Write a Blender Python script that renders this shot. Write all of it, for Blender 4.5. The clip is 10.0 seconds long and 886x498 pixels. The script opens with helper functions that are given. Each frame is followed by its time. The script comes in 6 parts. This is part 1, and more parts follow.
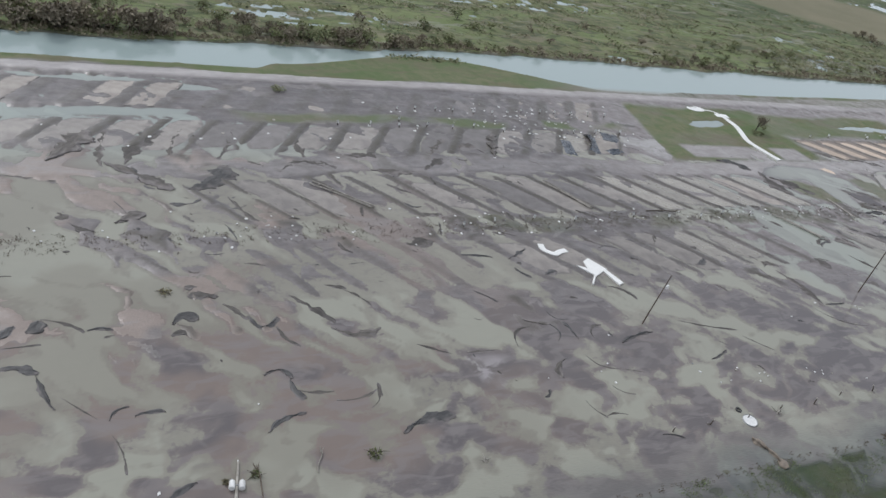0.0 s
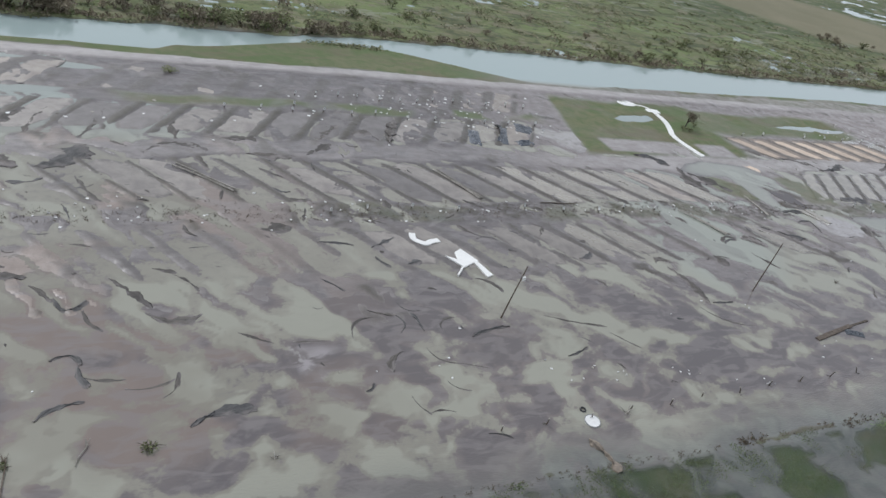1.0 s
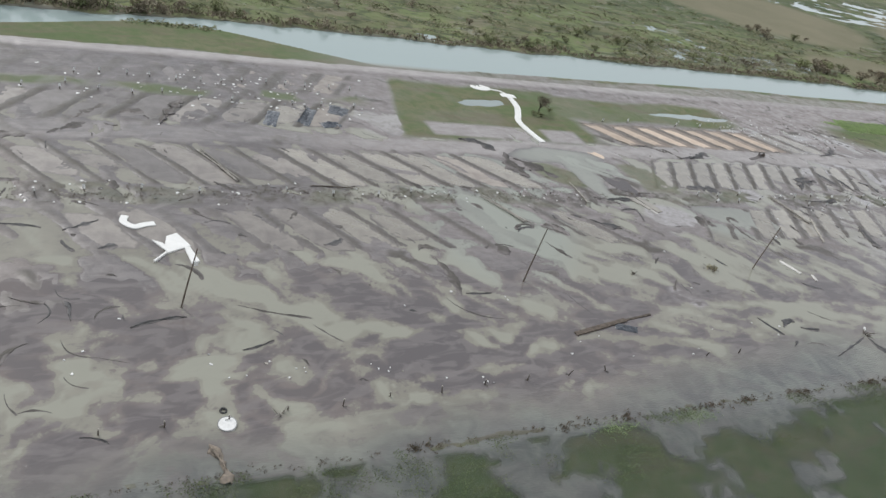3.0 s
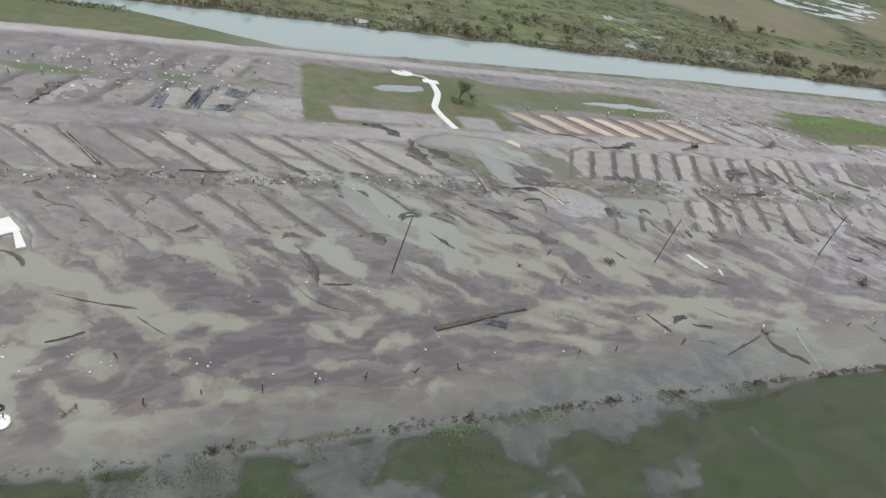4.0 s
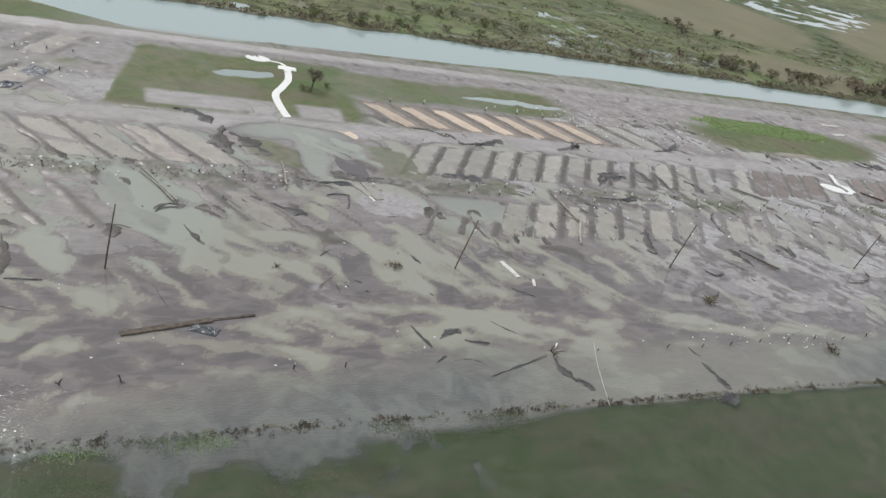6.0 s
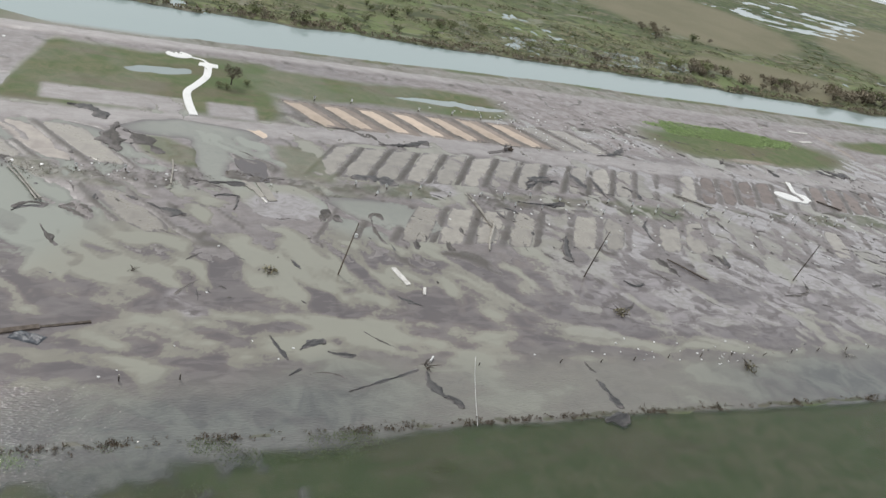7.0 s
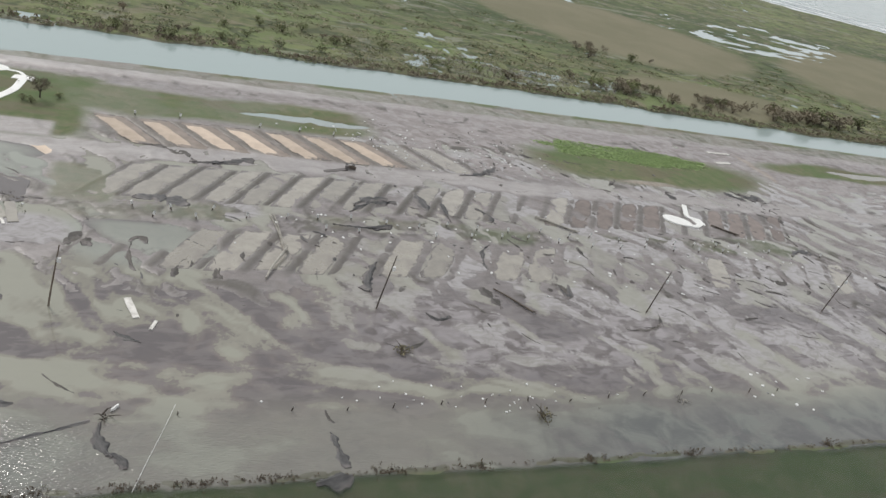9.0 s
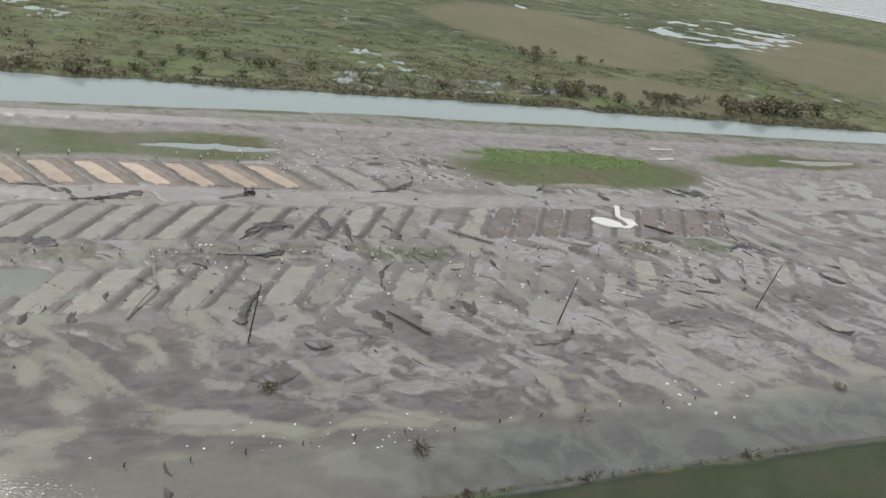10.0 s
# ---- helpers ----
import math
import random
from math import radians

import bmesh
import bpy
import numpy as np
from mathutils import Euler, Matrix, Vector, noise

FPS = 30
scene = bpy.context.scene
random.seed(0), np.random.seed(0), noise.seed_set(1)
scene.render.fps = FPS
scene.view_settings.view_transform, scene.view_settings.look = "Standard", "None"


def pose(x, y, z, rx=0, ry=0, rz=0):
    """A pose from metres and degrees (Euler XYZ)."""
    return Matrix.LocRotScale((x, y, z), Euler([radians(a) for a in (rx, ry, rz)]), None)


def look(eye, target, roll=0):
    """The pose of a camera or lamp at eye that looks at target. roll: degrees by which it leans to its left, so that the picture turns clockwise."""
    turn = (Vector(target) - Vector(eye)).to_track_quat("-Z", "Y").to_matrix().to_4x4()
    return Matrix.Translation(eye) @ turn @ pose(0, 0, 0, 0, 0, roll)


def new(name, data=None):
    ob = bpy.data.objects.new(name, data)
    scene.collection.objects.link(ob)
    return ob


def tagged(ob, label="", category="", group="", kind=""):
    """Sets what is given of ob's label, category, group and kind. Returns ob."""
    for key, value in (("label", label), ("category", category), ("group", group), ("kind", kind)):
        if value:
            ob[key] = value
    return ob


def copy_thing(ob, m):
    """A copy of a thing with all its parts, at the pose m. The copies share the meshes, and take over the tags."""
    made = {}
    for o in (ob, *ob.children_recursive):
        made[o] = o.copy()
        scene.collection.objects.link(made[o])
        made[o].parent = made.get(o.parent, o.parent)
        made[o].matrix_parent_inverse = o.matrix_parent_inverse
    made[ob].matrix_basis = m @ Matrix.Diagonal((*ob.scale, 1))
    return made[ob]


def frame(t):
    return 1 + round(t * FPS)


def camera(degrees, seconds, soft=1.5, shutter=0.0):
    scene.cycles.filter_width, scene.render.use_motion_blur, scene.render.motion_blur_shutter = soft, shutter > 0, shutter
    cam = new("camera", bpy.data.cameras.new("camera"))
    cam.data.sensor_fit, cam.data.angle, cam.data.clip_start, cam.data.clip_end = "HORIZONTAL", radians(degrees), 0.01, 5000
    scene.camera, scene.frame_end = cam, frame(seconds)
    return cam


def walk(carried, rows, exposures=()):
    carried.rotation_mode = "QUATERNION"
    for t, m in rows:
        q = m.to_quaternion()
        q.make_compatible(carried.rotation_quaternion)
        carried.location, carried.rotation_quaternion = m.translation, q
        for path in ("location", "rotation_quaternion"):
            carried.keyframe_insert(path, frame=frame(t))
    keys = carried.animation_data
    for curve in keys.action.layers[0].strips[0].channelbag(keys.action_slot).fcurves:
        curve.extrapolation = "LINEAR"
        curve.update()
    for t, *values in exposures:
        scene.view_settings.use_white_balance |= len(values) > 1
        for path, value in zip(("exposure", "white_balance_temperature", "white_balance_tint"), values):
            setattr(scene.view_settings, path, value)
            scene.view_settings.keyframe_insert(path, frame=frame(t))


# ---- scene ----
cam = camera(60.2, 10.0)
PATH = [
    (0, (-0.62, -0.13, 58.42), (43.02, 74.39, 7.97), 13.7),
    (0.5, (9.98, -2.43, 57.97), (53.60, 72.05, 7.52), 14.1),
    (1, (20.00, -4.57, 58.02), (63.91, 69.95, 7.87), 14.9),
    (1.5, (30.30, -6.87, 58.50), (74.19, 67.98, 8.80), 15.2),
    (2, (40.45, -9.07, 58.82), (83.94, 66.27, 9.47), 14.8),
    (2.5, (50.78, -10.95, 58.78), (94.07, 64.31, 9.18), 14.6),
    (4, (81.20, -15.19, 59.15), (124.58, 59.49, 8.75), 15.4),
    (4.5, (91.52, -16.32, 59.37), (134.40, 58.47, 8.72), 15.7),
    (5, (101.49, -17.13, 59.50), (143.85, 57.97, 8.90), 15.8),
    (5.5, (111.48, -17.79, 59.63), (153.06, 57.91, 9.23), 16.0),
    (7, (141.02, -18.60, 60.03), (180.38, 58.78, 10.43), 16.3),
    (7.5, (150.82, -18.26, 59.95), (189.71, 59.80, 11.01), 16.1),
    (8, (160.07, -18.01, 60.05), (198.40, 60.82, 11.95), 15.9),
    (8.5, (169.67, -17.45, 59.83), (207.50, 62.13, 12.53), 15.8),
    (9, (179.33, -17.10, 59.92), (216.67, 63.12, 13.32), 15.3),
    (9.5, (188.85, -16.42, 59.78), (225.98, 64.47, 14.23), 14.3),
    (10, (198.46, -15.81, 59.83), (235.26, 65.71, 15.07), 10.8),
]
EXPOSURE = [(0.0, 0.01, 6080, 11.5), (0.7, 0.05, 6050, 11), (1.5, 0.10, 6120, 10.5), (2.5, 0.13, 6270, 10), (5.0, 0.17, 6350, 10), (7.5, 0.15, 6450, 10), (9.0, 0.10, 6500, 10), (10.0, -0.01, 6520, 10)]
walk(cam, [(t, look(eye, target, roll)) for t, eye, target, roll in PATH], EXPOSURE)

# ---------- world and sun: bright hazy overcast, the sun behind thin cloud over the canal ----------
SUN_AZ, SUN_EL = 111.0, 47.0
world = bpy.data.worlds.new("overcast_sky")
scene.world = world
world.use_nodes = True
wn, wl = world.node_tree.nodes, world.node_tree.links
sky = wn.new("ShaderNodeTexSky")
sky.sky_type, sky.sun_disc = "NISHITA", False
sky.sun_elevation, sky.sun_rotation = radians(SUN_EL), radians(90 - SUN_AZ)
sky.dust_density, sky.air_density = 1.5, 1.0
haze = wn.new("ShaderNodeHueSaturation")
haze.inputs["Saturation"].default_value = 0.25
wl.new(sky.outputs[0], haze.inputs["Color"])
cover = wn.new("ShaderNodeMix")
cover.data_type = "RGBA"
cover.inputs[0].default_value = 0.6
cover.inputs[7].default_value = (5.2, 5.35, 5.5, 1)
wl.new(haze.outputs[0], cover.inputs[6])
wl.new(cover.outputs[2], wn["Background"].inputs[0])
wn["Background"].inputs[1].default_value = 0.14
sun_data = bpy.data.lights.new("sun", "SUN")
sun_data.energy, sun_data.angle, sun_data.color = 1.3, radians(10), (1.0, 0.96, 0.9)
sun = new("sun", sun_data)
sun.matrix_world = look((0, 0, 0), (-math.cos(radians(SUN_AZ)) * math.cos(radians(SUN_EL)),
                                    -math.sin(radians(SUN_AZ)) * math.cos(radians(SUN_EL)), -math.sin(radians(SUN_EL))))

# ---------- materials ----------


def material(name):
    m = bpy.data.materials.new(name)
    m.use_nodes = True
    nt = m.node_tree
    return m, nt, nt.nodes["Principled BSDF"]


def node(nt, kind, ins=(), **props):
    n = nt.nodes.new(kind)
    for k, v in props.items():
        if k == "data_type":
            n.data_type = v
        elif k == "operation":
            n.operation = v
        elif k == "attribute_name":
            n.attribute_name = v
        elif k == "interpolation":
            n.interpolation_type = v
    for k, v in dict(ins).items():
        if isinstance(v, bpy.types.NodeSocket):
            nt.links.new(v, n.inputs[k])
        else:
            n.inputs[k].default_value = v
    return n


def coords(nt, scale=(1, 1, 1), turn=0.0):
    tc = node(nt, "ShaderNodeTexCoord")
    mp = node(nt, "ShaderNodeMapping", {"Vector": tc.outputs["Object"], "Scale": scale, "Rotation": (0, 0, radians(turn))})
    return mp.outputs[0]


def speckle(nt, vec, scale, detail=5.0, rough=0.6, warp=0.0):
    return node(nt, "ShaderNodeTexNoise", {"Vector": vec, "Scale": scale, "Detail": detail, "Roughness": rough, "Distortion": warp}).outputs["Fac"]


def span(nt, fac, lo, hi, a=0.0, b=1.0):
    return node(nt, "ShaderNodeMapRange", {"Value": fac, "From Min": lo, "From Max": hi, "To Min": a, "To Max": b}, interpolation="SMOOTHSTEP").outputs[0]


def blend(nt, fac, a, b):
    n = nt.nodes.new("ShaderNodeMix")
    n.data_type = "RGBA"
    for socket, v in ((n.inputs[0], fac), (n.inputs[6], a), (n.inputs[7], b)):
        if isinstance(v, bpy.types.NodeSocket):
            nt.links.new(v, socket)
        elif isinstance(v, (int, float)):
            socket.default_value = v
        else:
            socket.default_value = (*v, 1)
    return n.outputs[2]


def calc(nt, op, a, b=0.0):
    n = nt.nodes.new("ShaderNodeMath")
    n.operation = op
    for socket, v in zip(n.inputs, (a, b)):
        if isinstance(v, bpy.types.NodeSocket):
            nt.links.new(v, socket)
        else:
            socket.default_value = v
    return n.outputs[0]


def attr(nt, name):
    return node(nt, "ShaderNodeAttribute", attribute_name=name).outputs["Fac"]


def relief(nt, bsdf, height, strength, distance):
    b = node(nt, "ShaderNodeBump", {"Height": height, "Strength": strength, "Distance": distance})
    nt.links.new(b.outputs[0], bsdf.inputs["Normal"])


def make_ground():
    m, nt, p = material("silt_ground")
    v = coords(nt)
    big, mid, fine = speckle(nt, v, 0.035, 4, 0.6, 0.4), speckle(nt, v, 0.33, 6, 0.65, 0.6), speckle(nt, v, 3.0, 4, 0.7)
    streak = speckle(nt, coords(nt, (0.16, 0.5, 1), 53), 1.0, 5, 0.6, 0.8)
    mud = blend(nt, span(nt, big, 0.35, 0.65), (0.134, 0.121, 0.121), (0.178, 0.158, 0.150))
    mud = blend(nt, span(nt, streak, 0.38, 0.66, 0, 0.8), mud, (0.205, 0.189, 0.185))
    mud = blend(nt, span(nt, speckle(nt, coords(nt, (0.55, 1, 1), 20), 0.42, 4, 0.55, 1.2), 0.46, 0.64, 0, 0.6), mud, (0.108, 0.099, 0.100))
    # darker, more mauve mud tone
    mud = blend(nt, attr(nt, "damp"), mud, blend(nt, span(nt, streak, 0.35, 0.65), (0.098, 0.089, 0.090), (0.140, 0.126, 0.124)))
    ruffle = speckle(nt, coords(nt, (0.62, 1, 1), -28), 0.45, 4, 0.5, 1.0)
    mud = blend(nt, attr(nt, "pale"), mud, blend(nt, span(nt, ruffle, 0.40, 0.62), (0.248, 0.218, 0.206), (0.352, 0.318, 0.309)))
    mud = blend(nt, attr(nt, "tan"), mud, blend(nt, mid, (0.285, 0.225, 0.190), (0.215, 0.178, 0.155)))
    swirl = speckle(nt, coords(nt, (0.6, 1, 1), -40), 0.26, 3, 0.5, 1.1)
    mud = blend(nt, span(nt, swirl, 0.56, 0.66, 0, 0.5), mud, (0.245, 0.224, 0.215))
    dark = blend(nt, mid, (0.052, 0.047, 0.037), (0.100, 0.089, 0.069))
    col = blend(nt, attr(nt, "dark"), mud, dark)
    pave = blend(nt, span(nt, streak, 0.3, 0.7), (0.320, 0.297, 0.286), (0.430, 0.405, 0.392))
    col = blend(nt, attr(nt, "pave"), col, pave)
    sand = blend(nt, span(nt, mid, 0.3, 0.7), (0.37, 0.30, 0.235), (0.27, 0.225, 0.19))
    col = blend(nt, attr(nt, "sand"), col, sand)
    lawn = blend(nt, span(nt, mid, 0.3, 0.7), (0.102, 0.136, 0.055), (0.172, 0.172, 0.096))
    lawn = blend(nt, span(nt, big, 0.42, 0.62, 0, 0.75), lawn, (0.092, 0.142, 0.048))
    lawn = blend(nt, span(nt, speckle(nt, coords(nt, (0.35, 1, 1), 5), 0.14, 5, 0.6, 0.6), 0.48, 0.64, 0, 0.7), lawn, (0.150, 0.132, 0.085))
    col = blend(nt, attr(nt, "grass"), col, lawn)
    marsh = blend(nt, span(nt, mid, 0.3, 0.68), (0.088, 0.112, 0.043), (0.160, 0.158, 0.082))
    marsh = blend(nt, span(nt, big, 0.42, 0.6, 0, 0.85), marsh, (0.150, 0.196, 0.072))
    marsh = blend(nt, span(nt, speckle(nt, coords(nt, (0.4, 1, 1), 8), 0.045, 4, 0.6, 0.7), 0.52, 0.62, 0, 0.8), marsh, (0.205, 0.225, 0.100))
    marsh = blend(nt, attr(nt, "lush"), marsh, blend(nt, span(nt, big, 0.35, 0.65), (0.055, 0.082, 0.030), (0.110, 0.138, 0.055)))
    marsh = blend(nt, span(nt, speckle(nt, coords(nt, (0.6, 1, 1), 15), 0.17, 5, 0.65, 0.9), 0.49, 0.60, 0, 0.85), marsh, (0.058, 0.072, 0.032))
    marsh = blend(nt, span(nt, speckle(nt, coords(nt, (0.5, 1, 1), -10), 0.21, 5, 0.65, 0.7), 0.52, 0.64, 0, 0.75), marsh, (0.205, 0.182, 0.125))
    marsh = blend(nt, span(nt, speckle(nt, coords(nt, (0.45, 1, 1), 12), 0.075, 5, 0.7, 1.2), 0.55, 0.64, 0, 0.6), marsh, (0.265, 0.262, 0.215))
    col = blend(nt, attr(nt, "marsh"), col, marsh)
    field = blend(nt, span(nt, big, 0.3, 0.7), (0.205, 0.188, 0.118), (0.170, 0.160, 0.095))
    col = blend(nt, attr(nt, "field"), col, field)
    col = blend(nt, span(nt, fine, 0.35, 0.75, 0, 0.14), col, (0.07, 0.065, 0.06))
    nt.links.new(col, p.inputs["Base Color"])
    green = calc(nt, "MAXIMUM", attr(nt, "grass"), calc(nt, "MAXIMUM", attr(nt, "marsh"), attr(nt, "field")))
    nt.links.new(calc(nt, "MAXIMUM", span(nt, mid, 0.3, 0.7, 0.30, 0.62), calc(nt, "MULTIPLY", green, 0.95)), p.inputs["Roughness"])
    relief(nt, p, calc(nt, "ADD", mid, calc(nt, "MULTIPLY", fine, 0.3)), 0.35, 0.25)
    return m


def make_water():
    m, nt, p = material("silty_water")
    v = coords(nt)
    big, mid = speckle(nt, v, 0.03, 3, 0.5, 0.5), speckle(nt, v, 0.22, 5, 0.6, 0.8)
    col = blend(nt, span(nt, big, 0.35, 0.65), (0.242, 0.230, 0.192), (0.290, 0.279, 0.235))
    col = blend(nt, span(nt, mid, 0.35, 0.7, 0, 0.35), col, (0.205, 0.198, 0.168))
    cloudy = speckle(nt, coords(nt, (0.6, 1, 1), -40), 0.5, 5, 0.6, 1.5)
    col = blend(nt, span(nt, cloudy, 0.50, 0.68, 0, 0.35), col, (0.190, 0.178, 0.162))
    col = blend(nt, span(nt, attr(nt, "score"), 0.56, 0.66, 0.0, 0.7), col, (0.328, 0.330, 0.274))
    col = blend(nt, calc(nt, "MULTIPLY", attr(nt, "tan"), 0.45), col, (0.208, 0.190, 0.156))
    # canal and lakes: blue-teal sky reflection painted into the base colour
    col = blend(nt, attr(nt, "canal"), col, (0.325, 0.395, 0.383))
    # pale lilac sheen of the reflected sky, put into the water's colour
    col = blend(nt, attr(nt, "slate"), col, blend(nt, span(nt, cloudy, 0.38, 0.68), (0.375, 0.358, 0.358), (0.268, 0.252, 0.240)))
    col = blend(nt, attr(nt, "ditch"), col, blend(nt, span(nt, mid, 0.36, 0.64), (0.122, 0.127, 0.124), (0.182, 0.190, 0.174)))
    lawn = blend(nt, span(nt, mid, 0.3, 0.7), (0.036, 0.058, 0.036), (0.074, 0.096, 0.064))
    lawn = blend(nt, span(nt, speckle(nt, coords(nt, (0.5, 1, 1), 8), 0.5, 5, 0.65, 0.8), 0.46, 0.64, 0, 0.75), lawn, (0.118, 0.122, 0.098))
    lawn = blend(nt, span(nt, speckle(nt, coords(nt, (0.6, 1, 1), 8), 2.6, 3, 0.6, 0.4), 0.52, 0.66, 0, 0.6), lawn, (0.036, 0.046, 0.026))
    col = blend(nt, span(nt, attr(nt, "clear"), 0.0, 1.0), col, lawn)
    film = blend(nt, span(nt, big, 0.35, 0.65), (0.152, 0.136, 0.134), (0.200, 0.174, 0.163))
    film = blend(nt, span(nt, mid, 0.40, 0.66, 0, 0.35), film, (0.125, 0.116, 0.119))
    film = blend(nt, span(nt, attr(nt, "score"), 0.34, 0.46, 0.7, 0.0), film, (0.120, 0.110, 0.113))
    ruffle = speckle(nt, coords(nt, (0.62, 1, 1), -28), 0.45, 4, 0.5, 1.0)
    # the same painted sheen in streaks over the silt film
    film = blend(nt, attr(nt, "slate"), film, blend(nt, span(nt, ruffle, 0.40, 0.60), (0.148, 0.132, 0.128), (0.312, 0.290, 0.292)))
    film = blend(nt, calc(nt, "MULTIPLY", attr(nt, "tan"), 0.75), film, (0.236, 0.190, 0.162))
    swirl = speckle(nt, coords(nt, (0.6, 1, 1), -40), 0.26, 3, 0.5, 1.1)
    film = blend(nt, span(nt, swirl, 0.56, 0.66, 0, 0.45), film, (0.225, 0.207, 0.199))
    film = blend(nt, span(nt, speckle(nt, coords(nt, (0.4, 1, 1), -12), 0.55, 4, 0.55, 0.8), 0.46, 0.62, 0, 0.5), film, (0.222, 0.203, 0.198))
    edge = calc(nt, "ADD", attr(nt, "score"), span(nt, speckle(nt, v, 0.8, 5, 0.6, 0.9), 0.3, 0.7, -0.045, 0.045))
    # the shaded lip of the pools, painted as a dark line into the film
    rim = calc(nt, "MULTIPLY", span(nt, calc(nt, "ABSOLUTE", calc(nt, "SUBTRACT", edge, 0.494)), 0.0, 0.012, 1.0, 0.0), span(nt, big, 0.46, 0.58, 0.0, 0.55))
    film = blend(nt, rim, film, (0.092, 0.084, 0.082))
    col = blend(nt, calc(nt, "MULTIPLY", attr(nt, "silt"), span(nt, edge, 0.450, 0.545, 1.0, 0.0)), col, film)
    nt.links.new(col, p.inputs["Base Color"])
    p.inputs["IOR"].default_value = 1.33
    p.inputs["Roughness"].default_value = 0.10
    wave = speckle(nt, coords(nt, (0.7, 2.0, 1), 24), 2.3, 2, 0.45, 0.3)
    soft = speckle(nt, v, 0.35, 2, 0.5)
    h = calc(nt, "ADD", calc(nt, "MULTIPLY", wave, calc(nt, "ADD", 0.03, calc(nt, "MULTIPLY", attr(nt, "ripple"), 0.62))), calc(nt, "MULTIPLY", soft, 0.06))
    relief(nt, p, h, 0.5, 0.3)
    clear = node(nt, "ShaderNodeBsdfTransparent")
    fac = calc(nt, "MULTIPLY", 1.0, calc(nt, "SUBTRACT", 1.0, calc(nt, "MULTIPLY", attr(nt, "clear"), 0.55)))
    mix = node(nt, "ShaderNodeMixShader", {0: fac})
    nt.links.new(clear.outputs[0], mix.inputs[1])
    nt.links.new(p.outputs[0], mix.inputs[2])
    nt.links.new(mix.outputs[0], nt.nodes["Material Output"].inputs["Surface"])
    return m


def simple(name, a, b, rough, scale=1.5, bump=0.3, metal=0.0, vary=0.35, size=0.05, grain=0.4, silted=False):
    """A surface of two tones, with mottling at two scales and a shade of its own on each object."""
    m, nt, p = material(name)
    v = coords(nt)
    mid, fine = speckle(nt, v, scale, 5, 0.65, 0.4), speckle(nt, v, scale * 9, 3, 0.6)
    col = blend(nt, span(nt, mid, 0.3, 0.7), a, b)
    col = blend(nt, span(nt, fine, 0.45, 0.8, 0, grain), col, tuple(c * 0.6 for c in a))
    rnd = node(nt, "ShaderNodeObjectInfo").outputs["Random"]
    if silted:
        drift = calc(nt, "ADD", attr(nt, "rim"), span(nt, speckle(nt, v, 0.55, 4, 0.6, 0.7), 0.3, 0.7, -0.45, 0.45))
        col = blend(nt, span(nt, drift, 0.35, 1.05), col, (0.150, 0.134, 0.124))
    hsv = node(nt, "ShaderNodeHueSaturation", {"Color": col, "Value": span(nt, rnd, 0, 1, 1 - vary, 1 + vary)})
    nt.links.new(hsv.outputs[0], p.inputs["Base Color"])
    nt.links.new(span(nt, mid, 0.3, 0.7, rough * 0.8, min(1, rough * 1.2)), p.inputs["Roughness"])
    p.inputs["Metallic"].default_value = metal
    relief(nt, p, calc(nt, "ADD", mid, calc(nt, "MULTIPLY", fine, 0.3)), bump, size)
    return m


GROUND, WATER = make_ground(), make_water()
PAD_WET = simple("silted_concrete", (0.350, 0.328, 0.280), (0.250, 0.229, 0.203), 0.24, 0.30, 0.08, vary=0.14, grain=0.12, silted=True)
PAD_SAND = simple("sandy_gravel", (0.62, 0.51, 0.405), (0.50, 0.41, 0.33), 0.8, 0.3, 0.3, vary=0.16, grain=0.2, silted=True)
PAD_SILT = simple("silt_covered_gravel", (0.350, 0.328, 0.278), (0.262, 0.240, 0.212), 0.3, 0.35, 0.1, vary=0.14, grain=0.12, silted=True)
PAD_TAN = simple("pinkish_gravel", (0.315, 0.262, 0.222), (0.235, 0.196, 0.168), 0.7, 0.3, 0.3, vary=0.12, grain=0.2, silted=True)
PAD_DRY = simple("silty_gravel", (0.375, 0.336, 0.290), (0.250, 0.220, 0.198), 0.45, 0.25, 0.1, vary=0.12, grain=0.15, silted=True)
PAD_DAMP = simple("damp_silty_gravel", (0.305, 0.280, 0.248), (0.200, 0.180, 0.168), 0.4, 0.25, 0.1, vary=0.14, grain=0.15, silted=True)
PAD_MUD = simple("mud_coated_concrete", (0.200, 0.184, 0.176), (0.158, 0.146, 0.140), 0.5, 0.25, 0.1, vary=0.14, grain=0.15, silted=True)
PAD_BROWN = simple("brown_gravel", (0.238, 0.198, 0.178), (0.188, 0.162, 0.150), 0.7, 0.3, 0.3, vary=0.12, grain=0.2, silted=True)
PALE = simple("white_concrete", (0.88, 0.88, 0.85), (0.80, 0.80, 0.77), 0.6, 0.5, 0.1, vary=0.02)
WOOD = simple("weathered_pole_wood", (0.110, 0.088, 0.068), (0.062, 0.050, 0.041), 0.85, 1.5, 0.4)
BROWNWOOD = simple("wet_brown_pole_wood", (0.150, 0.120, 0.092), (0.088, 0.070, 0.055), 0.85, 1.5, 0.4)
GREYWOOD = simple("bleached_wood", (0.36, 0.34, 0.30), (0.22, 0.205, 0.18), 0.85, 1.5, 0.4)


